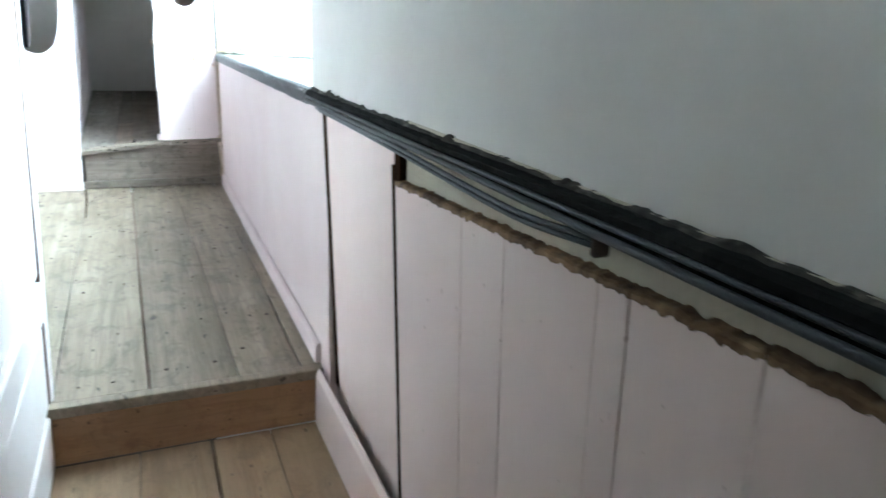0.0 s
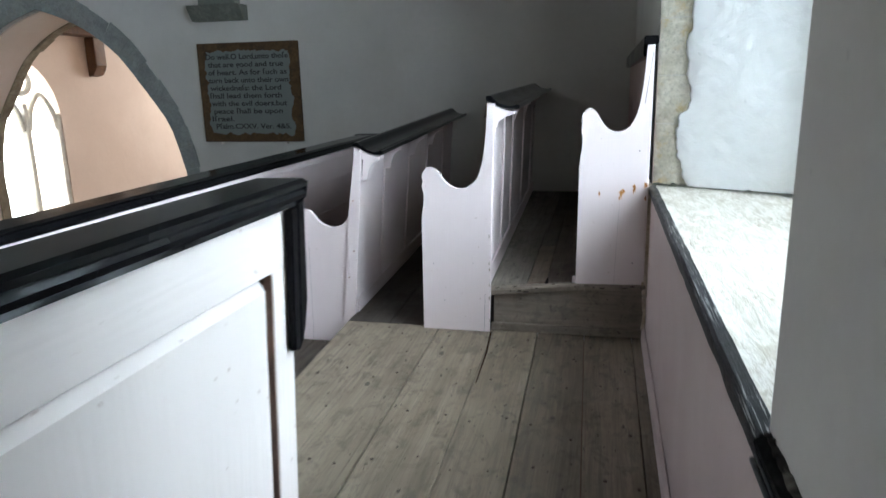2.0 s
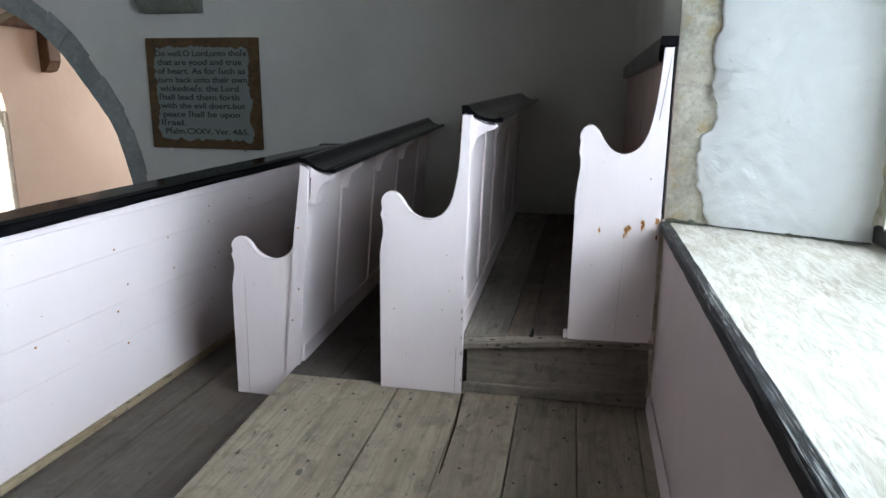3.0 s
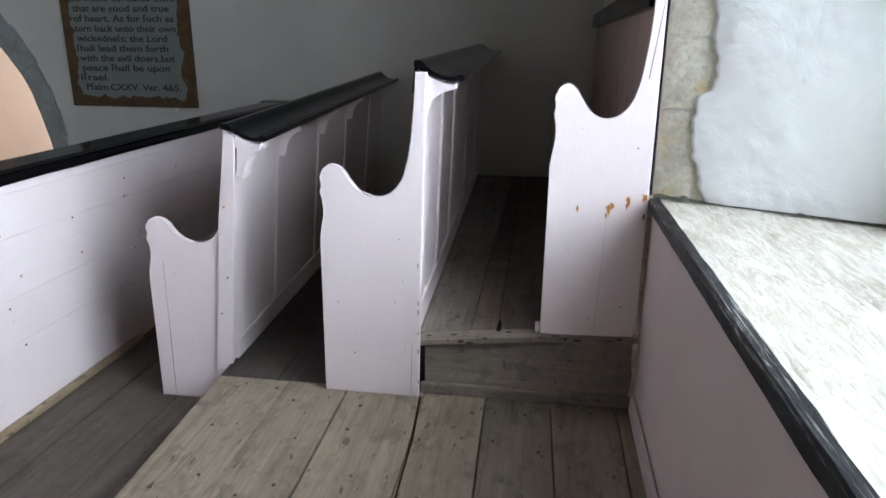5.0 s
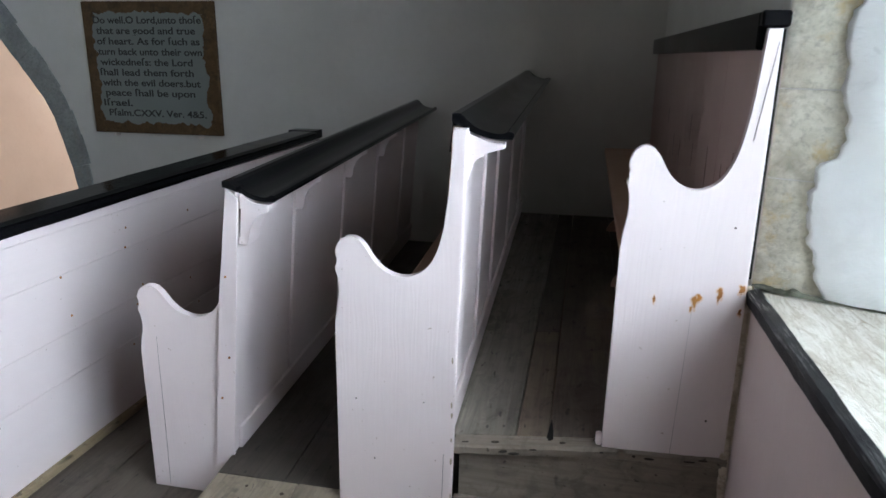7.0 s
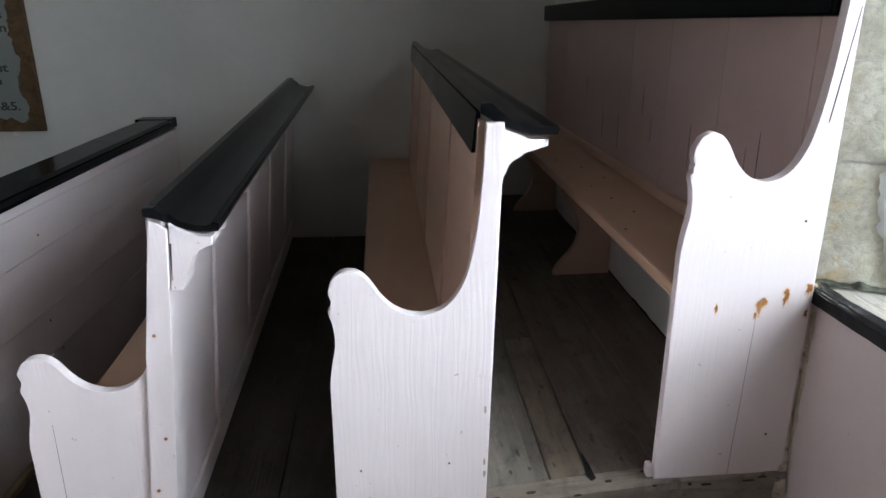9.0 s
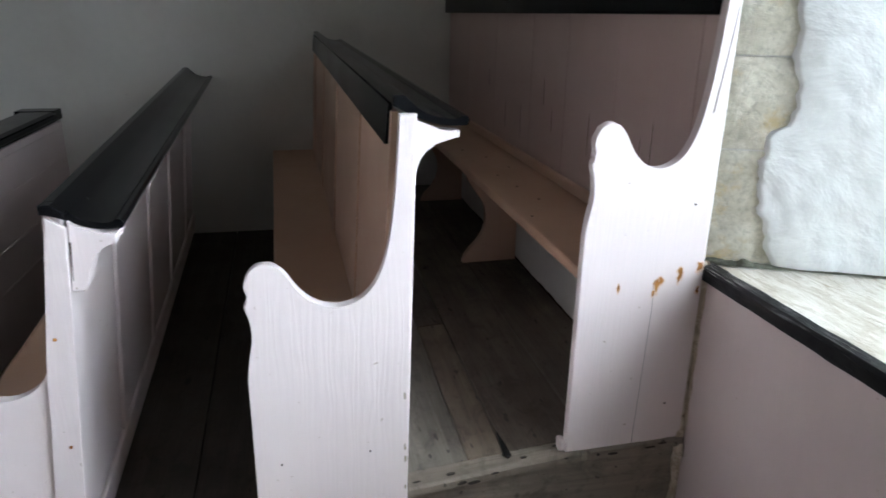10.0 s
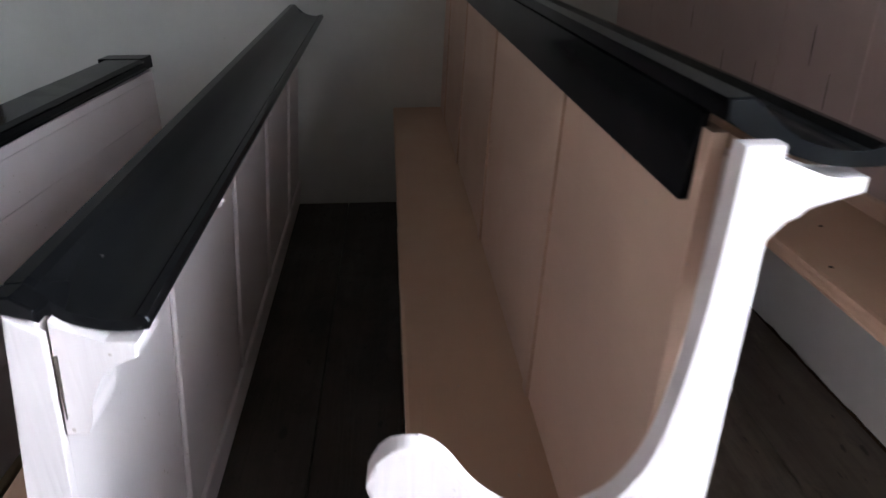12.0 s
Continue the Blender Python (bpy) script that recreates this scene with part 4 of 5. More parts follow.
# ---------- gallery parapet ----------
def parapet():
    p = thing("gallery_parapet", "pinkish white boarded gallery front with a black capping", "parapet", kind="structure")
    zs = [Z0, 0.13, 0.29, 0.50, 0.65, 0.685]
    for a, b in zip(zs, zs[1:]):
        part("board", bx(PAR - 0.03, PAR, -6.9, YF, a + 0.0004, b - 0.0004, 0.0012), PINK_H, p)
    part("back", bx(PAR - 0.06, PAR - 0.031, -6.9, YF, -0.6, 0.675), GAPWOOD, p)
    n = 90
    bm = bmesh.new()
    prof = [(0.016, -0.048), (0.022, -0.034), (0.014, -0.018), (0.020, -0.008), (0.0, 0.0), (-0.14, 0.0), (-0.16, -0.014), (-0.16, -0.048)]
    rings = []
    for i in range(n + 1):
        y = -6.9 + (YF - 0.12 + 6.9) * i / n
        zc = 0.727 + 0.008 * (y + 0.5)
        zc = max(0.71, zc)
        rings.append([bm.verts.new((PAR + u, y, zc + v + 0.002 * noise.noise((y * 5, k, 0)))) for k, (u, v) in enumerate(prof)])
    for a, b in zip(rings, rings[1:]):
        for k in range(len(prof)):
            bm.faces.new((a[k], a[(k + 1) % len(prof)], b[(k + 1) % len(prof)], b[k]))
    bm.faces.new(rings[0]), bm.faces.new(list(reversed(rings[-1])))
    part("capping", bm, BLACK, p, "glossy black moulded capping")
    part("end_block", bx(PAR - 0.178, PAR + 0.010, YF - 0.12, YF - 0.001, 0.700, 0.7535, 0.005, 2), BLACK, p)
    part("floor_batten", bx(PAR + 0.001, PAR + 0.028, -6.9, YF, Z0 + 0.001, Z0 + 0.028, 0.004), RAWWOOD, p, "yellow bare wood batten at the foot")
    rr = random.Random(4)
    for y in (-1.9, -1.2, -0.55, -0.1, 0.28, 0.62, 1.05):
        for z in (0.10, 0.26, 0.34, 0.50, 0.57):
            if rr.random() < 0.55:
                bm = bmesh.new()
                bmesh.ops.create_icosphere(bm, subdivisions=1, radius=0.007, matrix=Matrix.Translation((PAR - 0.003, y + rr.uniform(-0.05, 0.05), z + rr.uniform(-0.02, 0.02))))
                part("nail_head", bm, RUST, p)


parapet()


# ---------- pews ----------
END = [(0.000, 0.545), (0.005, 0.585), (0.014, 0.635), (0.011, 0.680), (0.003, 0.708), (0.015, 0.722), (0.006, 0.742), (0.012, 0.772), (0.036, 0.793), (0.061, 0.790), (0.082, 0.772), (0.105, 0.736), (0.131, 0.710), (0.163, 0.696), (0.195, 0.696), (0.228, 0.711), (0.254, 0.741), (0.273, 0.787), (0.286, 0.850), (0.295, 0.925), (0.301, 1.010), (0.304, 1.085)]


def end_outline(x0, w, z0, kz, ztop, lean=0.0):
    k = w / 0.337
    pts = [(x0 + u * k, z0 + v * kz) for u, v in END]
    pts[-1] = (pts[-1][0], ztop)
    return [(x0 - 0.004, z0), *smooth_line(pts, 4), (x0 + w, ztop), (x0 + w - lean, z0)]


def bracket_outline(x, z, reach, foot=0.026, depth=0.150):
    """Scrolled bracket under a shelf: its top follows the shelf's slope."""
    r = reach
    low = smooth_line([(foot, -depth), (foot + 0.007, -0.87 * depth), (foot + 0.010, -0.70 * depth), (foot + 0.4 * (r - foot), -0.46 * depth), (0.78 * r, -0.36 * depth), (r, -0.31 * depth)], 4)
    return [(x + u, z + v) for u, v in [(0, 0), (0, -depth), *low, (r, -0.028), (0.6 * r, -0.029), (0.2 * r, -0.014)]]


def shelf(x, z, y0, y1, width, drop):
    w, d = width, drop
    pts = [(x, z), (x + 0.02, z + 0.001), (x + 0.03, z - 0.006), (x + w * 0.35, z - d * 0.62), (x + w * 0.65, z - d * 0.95), (x + w * 0.88, z - d * 1.0), (x + w * 0.93, z - d * 0.86), (x + w, z - d * 0.9), (x + w + 0.004, z - d * 1.05), (x + w, z - d - 0.013), (x + w * 0.65, z - d * 0.95 - 0.014), (x + w * 0.3, z - d * 0.60 - 0.014), (x, z - 0.018)]
    pts = pts[:2] + smooth_line(pts[2:6], 3) + pts[6:9] + smooth_line(pts[9:13], 3)
    bm = pr(pts, y0, y1, "y", 0.002, 1)
    for f in bm.faces:
        f.smooth = True
    for e in bm.edges:
        e.smooth = e.calc_face_angle(0.0) < 0.35
    return bm


def build_pew(label, x0, w, z0, kz, ztop, yend, seat_z, seat_x0, seat_x1, askew=0.0, rise=0.0, lean=0.0):
    """A pew from its bench end at yend to the east wall; askew and rise: how far it runs off the square and the level, per metre."""
    p = thing("pew", label, "pew", "gallery pews", at=(x0 + w / 2, yend, z0))
    inv = Matrix.Translation(p.location).inverted()

    def add(nm, bm, m, lab="", sm=False, parent=None):
        for v in bm.verts:
            along = max(0.0, v.co.y - yend - 0.02)
            v.co.x += askew * along
            v.co.z += rise * along
        o = part(nm, bm, m, parent or p, lab, sm)
        if parent is None:
            o.matrix_parent_inverse = inv
        return o
    add("bench_end", pr(end_outline(x0, w, z0 + 0.001, kz, ztop, lean), yend - 0.017, yend + 0.008, "y", 0.005, 2), PINK, "pale pink bench end with scrolled arm")
    seat = add("seat", bx(seat_x0, seat_x1, yend + 0.009, YF - 0.002, seat_z - 0.032, seat_z, 0.008, 2), BENCHP, "dull orange-pink plank seat")
    return p, add, seat


# front pew
p, add, seat = build_pew("pinkish white front pew with scrolled bench end and black book shelf", -1.742, 0.366, Z0, 0.893, 0.866, 0.118, 0.275, -1.735, -1.48, -0.031, 0.029, 0.085)
add("post", pr([(-1.521, Z0 + 0.002), (-1.448, 0.55), (-1.404, 0.864), (-1.368, 0.838), (-1.392, 0.55), (-1.456, Z0 + 0.002)], 0.090, 0.1005, "y", 0.003, 2), PINK, "paler upright strip on the bench end")
for x, z in ((-1.424, 0.60), (-1.432, 0.34), (-1.466, 0.20)):
    bm = bmesh.new()
    bmesh.ops.create_uvsphere(bm, u_segments=8, v_segments=4, radius=0.0042, matrix=Matrix.Translation((x, 0.0895, z)))
    add("nail_head", bm, RUST, "rusty nail head")
add("split", pr([(-1.6895, -0.15), (-1.6888, -0.15), (-1.6848, 0.10), (-1.682, 0.38), (-1.6824, 0.38), (-1.6855, 0.10)], 0.1002, 0.1015, "y"), NAIL, "hairline split up the board")
add("post_slot", pr([(-1.3735, 0.722), (-1.3725, 0.722), (-1.3650, 0.806), (-1.3695, 0.806)], 0.1001, 0.1020, "y"), NAIL, "narrow dark slot beside the bracket")
XA = -1.366


def raked(bm, lean, z_top):
    """Lean a back: its foot stands further forward than its top."""
    for v in bm.verts:
        v.co.x -= lean * (z_top - v.co.z)
    return bm


add("backrest", raked(bx(XA - 0.034, XA - 0.012, 0.127, YF - 0.002, -0.02, 0.862), 0.085, 0.86), PINK, "pinkish white boarded back")
for y in (0.55, 1.12, 1.66, 2.25):
    add("muntin", raked(bx(XA - 0.0118, XA - 0.001, y - 0.011, y + 0.011, 0.08, 0.855, 0.003), 0.085, 0.86), PINK)
add("bottom_rail", raked(bx(XA - 0.0118, XA + 0.001, 0.136, YF - 0.002, -0.02, 0.078, 0.003), 0.085, 0.86), PINK)
for y, half_t in ((0.1375, 0.036), (0.55, 0.016), (1.12, 0.016), (1.66, 0.016)):
    add("bracket", raked(prism(bmesh.new(), bracket_outline(XA - 0.001, 0.848, 0.092), y - half_t, y + half_t, "y", 0.003, 1), 0.085, 0.86), PINK, "scrolled shelf bracket")
add("book_shelf", shelf(-1.410, 0.887, 0.117, YF - 0.002, 0.140, 0.048), BLACK, "dished glossy black book shelf")
add("shelf_corner", pr([(-1.410, 0.887), (-1.388, 0.888), (-1.366, 0.872), (-1.366, 0.856), (-1.390, 0.868), (-1.410, 0.869)], 0.084, 0.1165, "y", 0.002, 1), BLACK, "chipped black corner over the post")

# middle pew
p, add, seat = build_pew("pinkish white middle pew with scrolled bench end and black book shelf", -1.034, 0.348, 0.0, 0.99, 1.070, -0.030, 0.455, -0.988, -0.735, -0.024, 0.018, 0.028)
XB = -0.692
add("backrest", pr([(-0.765, 0.456), (-0.742, 0.456), (-0.716, 1.070), (-0.730, 1.070)], -0.007, YF - 0.002), SEATP, "dull pink panelled backrest")
add("back_board", raked(bx(XB - 0.026, XB - 0.012, -0.007, YF - 0.002, Z2 - 0.04, 1.050), 0.036, 1.05), PINK, "pinkish white boarded back")
for y in (0.47, 1.15, 1.80, 2.40):
    add("backrest_rib", pr([(-0.771, 0.458), (-0.764, 0.458), (-0.731, 1.01), (-0.738, 1.01)], y - 0.016, y + 0.016), SEATP)
add("black_band", pr([(-0.7415, 1.004), (-0.732, 1.004), (-0.7235, 1.083), (-0.7330, 1.0835)], 0.012, YF - 0.002, "y", 0.002, 1), BLACK, "black painted band along the backrest top")
for y in (0.47, 0.90, 1.60, 2.30):
    add("muntin", raked(bx(XB - 0.0118, XB - 0.001, y - 0.011, y + 0.011, Z2 + 0.055, 1.045, 0.003), 0.036, 1.05), PINK)
add("bottom_rail", raked(bx(XB - 0.0118, XB + 0.001, 0.018, YF - 0.002, Z2 - 0.04, Z2 + 0.053, 0.003), 0.036, 1.05), PINK)
for y in (-0.009, 0.90, 1.60, 2.30):
    add("bracket", prism(bmesh.new(), bracket_outline(XB - 0.003, 1.063, 0.096, 0.003, 0.128), y - 0.017, y + 0.017, "y", 0.003, 1), PINK, "scrolled shelf bracket")
add("book_shelf", shelf(-0.729, 1.102, -0.024, YF - 0.002, 0.147, 0.045), BLACK, "dished glossy black book shelf")
add("side_strip", pr([(-0.7395, 0.002), (-0.7385, 0.002), (-0.7335, 0.19), (-0.7345, 0.19)], -0.0478, -0.046, "y"), NAIL, "split beside the edge strip")
for x, z in ((-0.98, 0.33), (-0.93, 0.15), (-0.79, 0.34)):
    bm = bmesh.new()
    bmesh.ops.create_uvsphere(bm, u_segments=8, v_segments=4, radius=0.0026, matrix=Matrix.Translation((x, -0.0468, z)))
    add("nail_head", bm, NAIL)
add("seat_support", bx(-0.99, -0.76, 1.28, 1.31, 0.002, 0.423), SEATP)

rc = random.Random(14)
for z in (0.06, 0.17, 0.235, 0.31, 0.34, 0.47):
    bm = bmesh.new()
    hw, hh = rc.uniform(0.003, 0.006), rc.uniform(0.006, 0.014)
    vs = [(-0.7135 - hw * (0.6 + 0.5 * noise.noise((k, z * 30, 1))) * math.cos(k * math.pi / 5), z + hh * (0.8 + 0.5 * noise.noise((k, z * 30, 7))) * math.sin(k * math.pi / 5)) for k in range(10)]
    add("paint_chip", prism(bm, vs, -0.0478, -0.0465, "y"), CHIP, "bare wood where paint has flaked")

# back pew against the wall
p, add, seat = build_pew("pinkish white back pew against the wall, rust-stained bench end", -0.314, 0.298, Z2, 0.997, 1.300, 0.0, 0.70, -0.292, -0.030)
seams = [0.009, 0.09, 0.49, 0.86, 1.21, 1.70, 2.2, YF - 0.002]
for a, b in zip(seams, seams[1:]):
    add("back_board", bx(-0.030, -0.012, a + 0.0012, b - 0.0012, 0.702, 1.310, 0.0015), PINK_SHADED)
rb = random.Random(17)
for y in (0.24, 0.31, 0.42, 0.66, 0.955, 1.04, 1.30, 1.52, 1.79):
    za = rb.uniform(0.76, 0.95)
    zb = za + rb.uniform(0.05, 0.16)
    yy = y + rb.uniform(-0.02, 0.02)
    add("split", prism(bmesh.new(), [(yy, za), (yy + 0.0016, (za + zb) / 2), (yy + 0.0004, zb), (yy - 0.0010, (za + zb) / 2)], -0.0312, -0.0302, "x"), NAIL, "short dark split in the board")
add("seat_ledge", bx(-0.052, -0.031, 0.009, YF - 0.002, 0.701, 0.735, 0.006, 2), SEATP)
add("top_band", bx(-0.062, -0.008, 0.009, YF - 0.002, 1.254, 1.335, 0.008, 2), BLACK, "black rail along the back's top")
add("rail_end", bx(-0.062, -0.004, -0.021, 0.0085, 1.302, 1.336, 0.004, 1), BLACK, "black rail end over the bench end")
# No lath is modelled; this dark sliver draws its shadow line.
add("lath_joint", pr([(-0.0222, 1.272), (-0.0210, 1.272), (-0.0460, 1.062), (-0.0485, 1.058)], -0.0178, -0.0165, "y"), NAIL, "thin shadowed joint beside a tapered lath")
add("dark_seam", pr([(-0.0155, 0.735), (-0.0085, 0.735), (-0.0085, 1.298), (-0.0155, 1.298)], -0.004, 0.006, "y"), DULLBLACK, "dark open joint against the stone")
add("under_board", bx(-0.026, -0.012, 0.009, YF - 0.002, Z2 + 0.002, 0.667), WHITEP, "flaking plaster below the seat")
bm = bmesh.new()
rows = []
for i in range(141):
    y = 0.012 + 2.62 * i / 140
    h = 0.020 + 0.009 * noise.noise((y * 5, 2, 2)) + 0.006 * noise.noise((y * 19, 6, 2))
    rows.append([bm.verts.new(c) for c in ((-0.0265, y, Z2 + 0.001), (-0.0275, y, Z2 + 0.001), (-0.0275, y, Z2 + max(0.003, h)), (-0.0265, y, Z2 + max(0.003, h) + 0.002))])
for p0, p1 in zip(rows, rows[1:]):
    for k in range(3):
        bm.faces.new((p0[k], p0[k + 1], p1[k + 1], p1[k]))
add("broken_foot", bm, DARKGAP, "dark ragged crack along the plaster's foot")
LEG = [(-0.03, Z2), (-0.262, Z2), (-0.245, Z2 + 0.05), (-0.185, Z2 + 0.12), (-0.165, Z2 + 0.19), (-0.175, Z2 + 0.26), (-0.215, Z2 + 0.32), (-0.245, Z2 + 0.37), (-0.25, 0.667), (-0.03, 0.667)]
for y in (1.31, 2.30):
    lp = [LEG[0], *smooth_line(LEG[1:9], 4), LEG[9]]
    add("seat_support", pr([(u, v + 0.001) for u, v in lp], y - 0.016, y + 0.016, "y", 0.003, 1), SEATP, "curved plank support")
add("split", pr([(-0.1478, Z2 + 0.004), (-0.1473, Z2 + 0.004), (-0.1384, 0.52), (-0.1337, 0.685), (-0.1339, 0.685), (-0.1388, 0.52)], -0.0178, -0.0165, "y"), NAIL, "hairline split up the board")
add("toe", bx(-0.334, -0.3185, -0.012, 0.012, Z2 + 0.002, Z2 + 0.034, 0.006, 2), PINK, "small broken toe")
add("packing_wedge", bx(-0.145, -0.03, -0.0172, 0.012, Z2 - 0.001, Z2 + 0.006, 0.001), RAWEDGE, "thin wooden packing piece")
for x, z in ((-0.07, 0.36), (-0.06, 0.86)):
    bm = bmesh.new()
    bmesh.ops.create_uvsphere(bm, u_segments=8, v_segments=4, radius=0.0028, matrix=Matrix.Translation((x, -0.0168, z)))
    add("nail_head", bm, NAIL)
rs = random.Random(6)
for k in range(9):
    bm = bmesh.new()
    bmesh.ops.create_cone(bm, cap_ends=True, segments=8, radius1=0.0045, radius2=0.0035, depth=0.0016, matrix=Matrix.Translation((rs.uniform(-0.26, -0.08), 0.12 + k * 0.17 + rs.uniform(-0.05, 0.05), 0.7008)))
    add("nail_head", bm, NAIL, "", False, seat)
for x, z, r in ((-0.131, 0.676, 0.011), (-0.121, 0.686, 0.008), (-0.138, 0.656, 0.005), (-0.075, 0.703, 0.0095), (-0.077, 0.689, 0.007), (-0.028, 0.714, 0.010), (-0.224, 0.673, 0.006), (-0.027, 0.656, 0.006)):
    bm = bmesh.new()
    m = 26
    vs = []
    for k in range(m):
        a = 2 * math.pi * k / m
        rr = 0.9 * r * (0.85 + 0.55 * noise.noise((math.cos(a) * 1.5 + x * 50, math.sin(a) * 1.5, z * 40)) + 0.3 * noise.noise((math.cos(a) * 5 + x * 50, math.sin(a) * 5, z * 40)))
        vs.append((x + rr * math.cos(a) * 0.72, z + rr * math.sin(a) * (1.25 if math.sin(a) > 0 else 1.9)))
    halo = [(x + 1.5 * (u - x), z - 0.15 * r + 1.5 * (v - z)) for u, v in vs]
    add("rust_halo", pr(halo, -0.0175, -0.0165, "y"), HALO, "pale orange stain in the paint")
    add("rust_stain", prism(bm, vs, -0.0179, -0.0165, "y"), RUST, "orange-brown rust stain")


# ---------- panelled partition beside the landing ----------
def partition():
    p = thing("pew_partition", "cream painted panelled box-pew side with black moulded capping", "partition")
    xf, xb = -0.605, -0.645
    zt = 1.015
    y1, y0 = -2.285, -6.9

    stiles = [(-2.340, y1), (-2.962, -2.868), (-3.67, -3.55), (-4.38, -4.26), (-5.1, -4.96), (-5.9, -5.75), (y0, -6.75)]
    for a, b in stiles:
        part("stile", bx(xb, xf, a, b, -0.16, 0.9295, 0.003), CREAM, p)
    part("top_rail", bx(xb, xf, y0, y1, 0.9305, zt - 0.001, 0.0015), CREAM_H, p)
    part("lock_rail", bx(xb + 0.0005, xf + 0.0015, y0 + 0.16, -2.3405, 0.215, 0.306, 0.004), CREAM_H, p)
    part("bottom_rail", bx(xb + 0.0005, xf - 0.0005, y0 + 0.16, -2.3405, -0.16, -0.02, 0.002), CREAM_H, p)
    for i, ((a0, a1), (b0, b1)) in enumerate(zip(stiles[1:], stiles)):
        ya, yb = a1 + 0.001, b0 - 0.001
        for zl, zh in ((0.306, 0.930), (-0.02, 0.215)):
            # recessed panel, bevelled up to a raised field
            bm = bmesh.new()
            gap = 0.024 if i >= 1 else 0.006
            m = 0.020
            o = [(ya + 0.004, zl + 0.004), (yb - gap, zl + 0.004), (yb - gap, zh - 0.004), (ya + 0.004, zh - 0.004)]
            far = 0.005
            f = [(ya + m, zl + m), (yb - gap - far, zl + m), (yb - gap - far, zh - m), (ya + m, zh - m)]
            vo = [bm.verts.new((xf - 0.016, *q)) for q in o]
            vf = [bm.verts.new((xf - 0.004, *q)) for q in f]
            vb = [bm.verts.new((xb + 0.008, *q)) for q in o]
            bm.faces.new(vf), bm.faces.new(list(reversed(vb)))
            for k in range(4):
                bm.faces.new((vo[k], vo[(k + 1) % 4], vf[(k + 1) % 4], vf[k]))
                bm.faces.new((vb[k], vb[(k + 1) % 4], vo[(k + 1) % 4], vo[k]))
            part("panel", bm, CREAM, p, "fielded panel")
            part("groove_back", bx(xb + 0.002, xb + 0.0075, ya, yb, zl, zh), GAPWOOD, p, "bare brown groove behind the panel")
            part("groove", bx(xf - 0.020, xf - 0.0095, yb - gap + 0.0005, yb + 0.0005, zl + 0.001, zh - 0.001), GAPWOOD, p, "bare brown strip beside the panel")
            part("groove_cheek", bx(xf - 0.0095, xf - 0.0005, yb - 0.002, yb + 0.0005, zl + 0.001, zh - 0.001), GAPWOOD, p)
    prof = [(xb - 0.014, 1.040), (xb - 0.016, 1.009), (xb - 0.004, 1.008), (xf + 0.003, 1.006), (xf + 0.010, 1.008), (xf + 0.008, 1.013), (xf + 0.016, 1.016), (xf + 0.017, 1.022), (xf + 0.014, 1.027), (xf + 0.019, 1.031), (xf + 0.019, 1.037), (xf + 0.012, 1.041)]
    part("capping", pr(prof, y0, y1 + 0.022, "y", 0.002, 1), BLACK, p, "glossy black moulded capping")
    prof2 = [(y1 + 0.0005, 1.013), (y1 + 0.022, 1.013), (y1 + 0.022, 0.875), (y1 + 0.016, 0.835), (y1 + 0.0005, 0.808)]
    part("end_trim", pr(prof2, xb, xf + 0.012, "x", 0.003, 1), BLACK, p, "worn black trim down the end")
    part("side_trim", bx(xf + 0.0005, xf + 0.0115, y1 - 0.018, y1 + 0.0004, 0.812, 1.005, 0.002, 1), BLACK, p)
    part("end_bead", bx(xb + 0.004, xf - 0.004, y1 + 0.0005, y1 + 0.010, 0.0, 0.806, 0.004, 2), CREAM, p)
    # the old frame leans in at its foot
    for o in p.children:
        for v in o.data.vertices:
            v.co.x -= 0.045 * min(1.16, max(0.0, 1.0 - v.co.z))


partition()


# ---------- psalm board ----------
def text_part(body, size, x, z, y, parent, width):
    cu = bpy.data.curves.new("line", "FONT")
    cu.body, cu.size, cu.align_x = body, size, "LEFT"
    cu.extrude, cu.offset = 0.0008, 0.0012
    tmp = bpy.data.objects.new("tmp", cu)
    scene.collection.objects.link(tmp)
    bpy.context.view_layer.update()
    me = bpy.data.meshes.new_from_object(tmp.evaluated_get(bpy.context.evaluated_depsgraph_get()))
    bpy.data.objects.remove(tmp)
    xs = [v.co.x for v in me.vertices]
    k = width / (max(xs) - min(xs))
    x_min = min(xs)
    for v in me.vertices:
        c = v.co.copy()
        v.co = (x + (c.x - x_min) * k, y - c.z, z + c.y)
    me.materials.append(LETTER)
    ob = new("text_line", me)
    ob.parent = parent
    ob["kind"] = "stuff"
    return ob


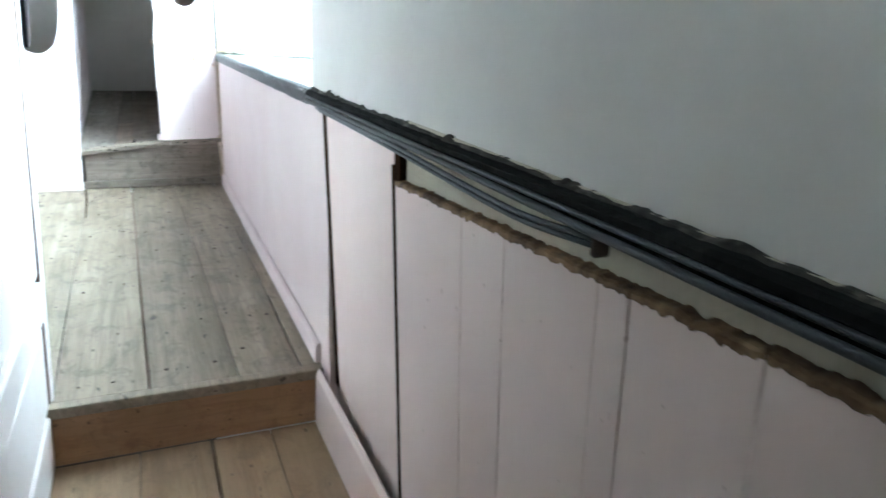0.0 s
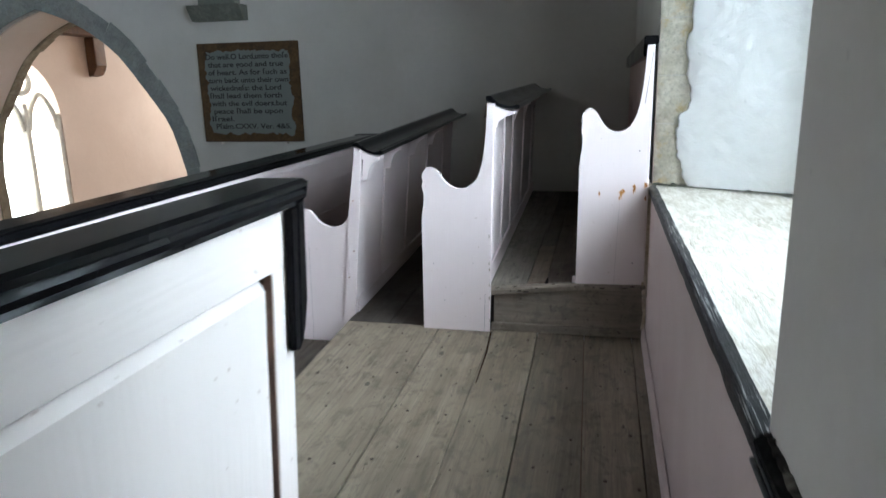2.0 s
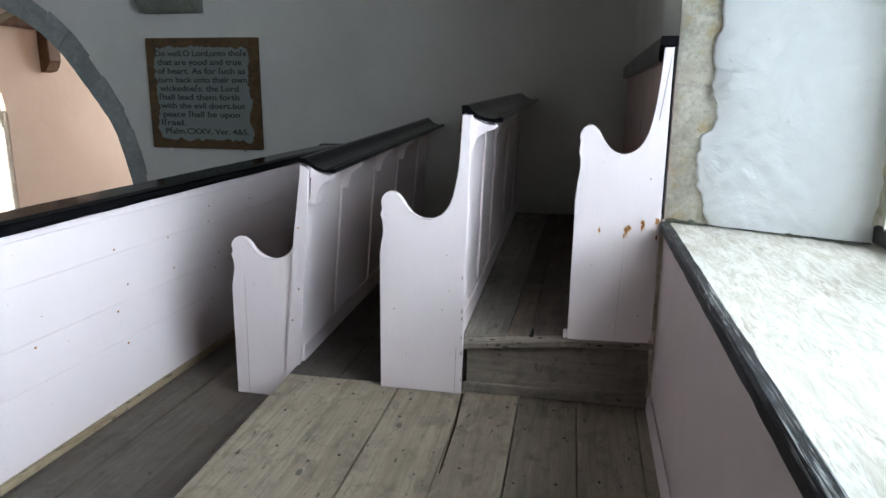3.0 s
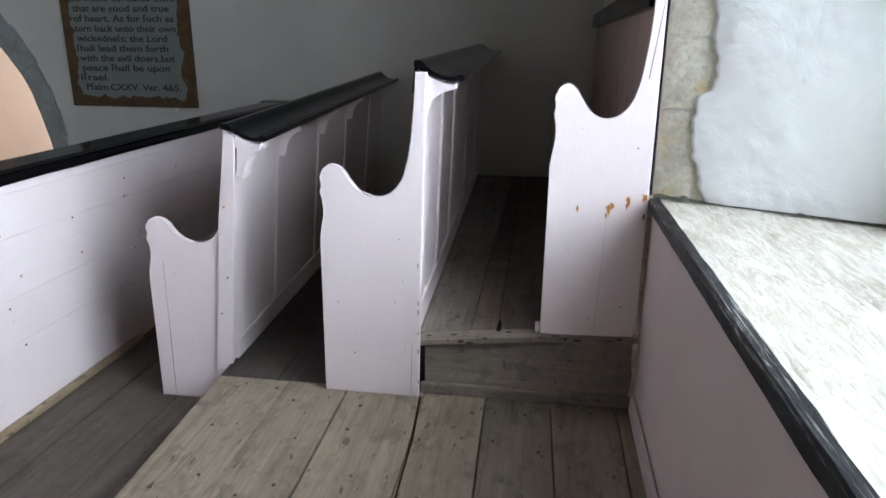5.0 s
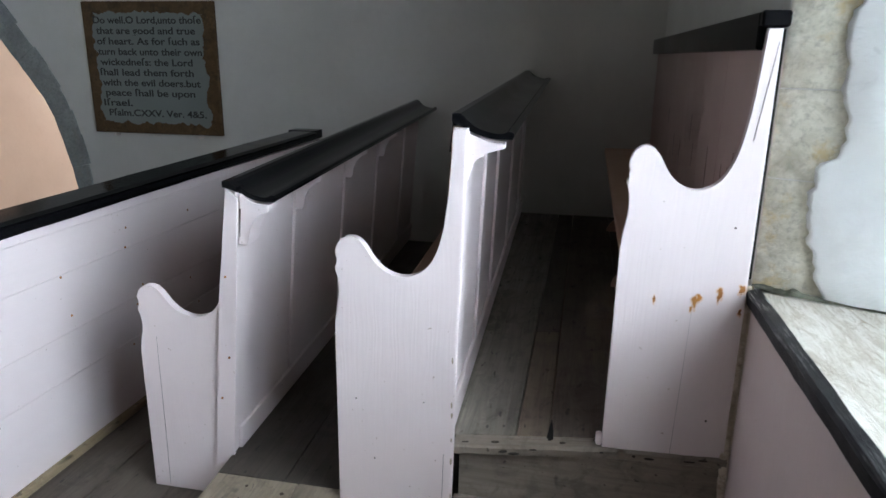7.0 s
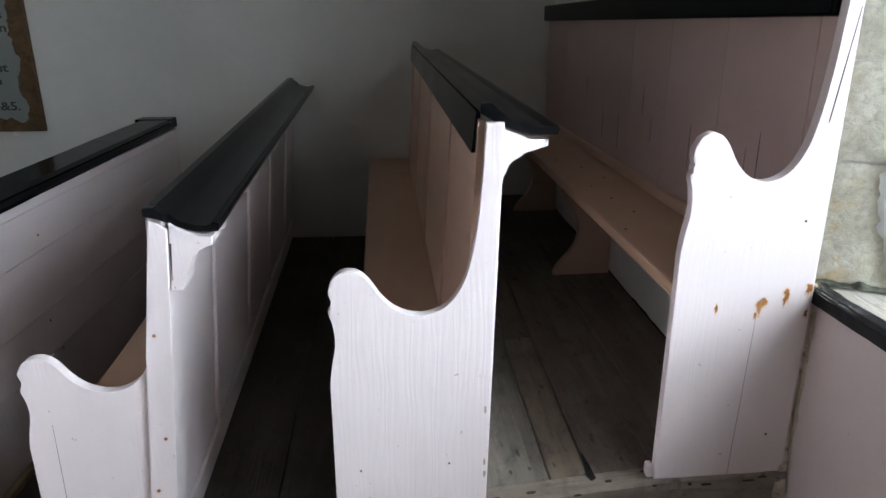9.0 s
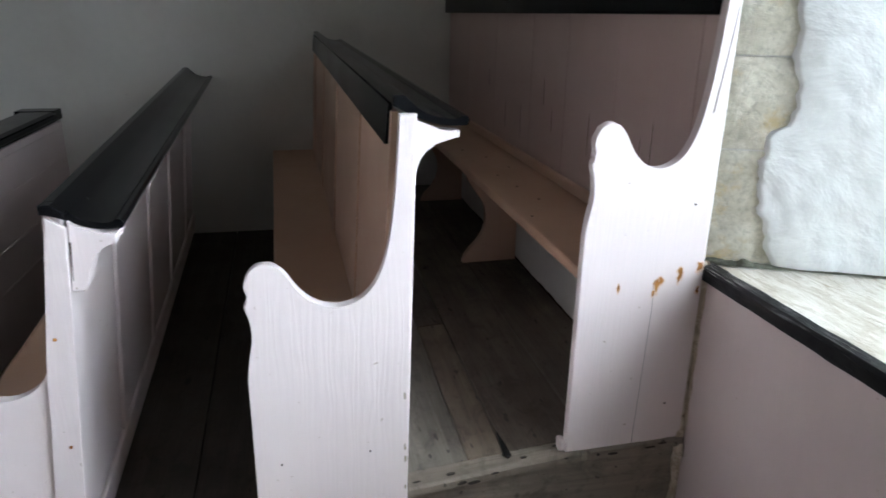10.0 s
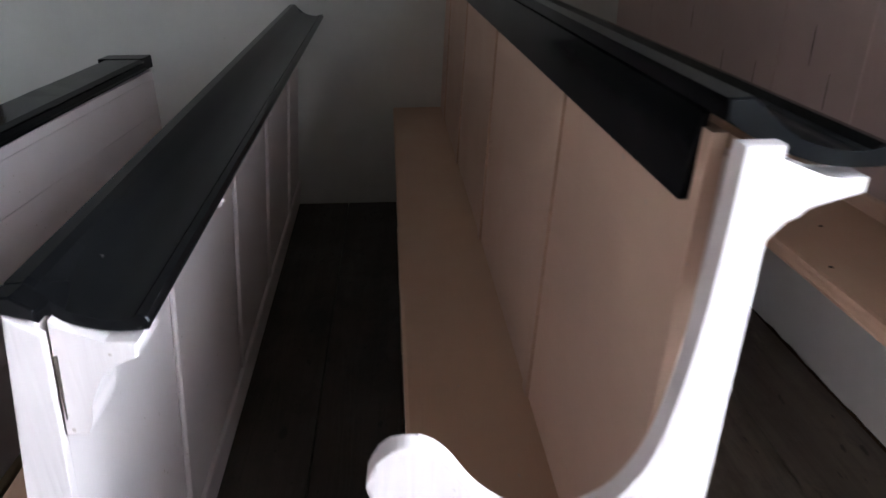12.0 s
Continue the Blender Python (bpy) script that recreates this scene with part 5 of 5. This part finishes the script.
def psalm_board():
    x0, x1, z0, z1 = -3.805, -2.827, 0.685, 1.554
    b = thing("text_board", "psalm verse board, black letters on grey-green, ragged brown border", "sign")
    part("panel", bx(x0, x1, YF - 0.028, YF - 0.002, z0, z1, 0.004), BOARDRIM, b, "brown painted board")
    cx, cz, hw, hh = (x0 + x1) / 2, (z0 + z1) / 2, 0.405, 0.362
    pts = []
    per = [(-hw, -hh), (hw, -hh), (hw, hh), (-hw, hh)]
    for i in range(4):
        a, c = Vector(per[i]), Vector(per[(i + 1) % 4])
        n = 60
        for k in range(n):
            q = a.lerp(c, k / n)
            o = 0.030 * noise.noise((q.x * 9, q.y * 9, 1)) + 0.022 * noise.noise((q.x * 24, q.y * 24, 5)) + 0.01 * noise.noise((q.x * 60, q.y * 60, 9))
            if i in (0, 2):
                q.y += o * (1 if i == 0 else -1)
            else:
                q.x += o * (1 if i == 3 else -1)
            pts.append((cx + q.x, cz + q.y))
    part("painted_field", pr(pts, YF - 0.032, YF - 0.0285, "y"), BOARDFIELD, b, "grey-green painted field with torn outline")
    lines = [("Do well.O Lord,unto thoſe", 0.775), ("that are good and true", 0.715), ("of heart. As for ſuch as", 0.745), ("turn back unto their own", 0.755), ("wickedneſs: the Lord", 0.675), ("ſhall lead them forth", 0.685), ("with the evil doers.but", 0.72), ("peace ſhall be upon", 0.66), ("Iſrael.", 0.215), ("Pſalm.CXXV. Ver. 4&5.", 0.72)]
    for i, (s, w) in enumerate(lines):
        xs = x0 + 0.085 + (0.0, 0.015, 0.012, 0.012, 0.02, 0.012, 0.02, 0.035, 0.012, 0.045)[i]
        text_part(s, 0.063, xs, 1.413 - 0.0678 * i, YF - 0.0335, b, w * 1.03)
    for x in (-3.64, -2.992):
        bm = bmesh.new()
        bmesh.ops.create_cone(bm, cap_ends=True, segments=12, radius1=0.013, radius2=0.010, depth=0.045, matrix=Matrix.Translation((x, YF - 0.023, z0 - 0.012)) @ Matrix.Rotation(radians(90), 4, "X"))
        part("peg", bm, CREAM, b, "white peg under the board")


psalm_board()


def memorial():
    m = thing("wall_tablet", "dark weathered stone wall tablet with a moulded foot", "memorial")
    part("slab", bx(-3.707, -3.347, YF - 0.10, YF - 0.002, 1.865, 2.63, 0.01), SLATE, m)
    part("foot", pr([(YF - 0.002, 1.738), (YF - 0.08, 1.738), (YF - 0.10, 1.763), (YF - 0.13, 1.825), (YF - 0.16, 1.865), (YF - 0.002, 1.865)], -3.79, -3.285, "x", 0.006), SLATE, m)


memorial()
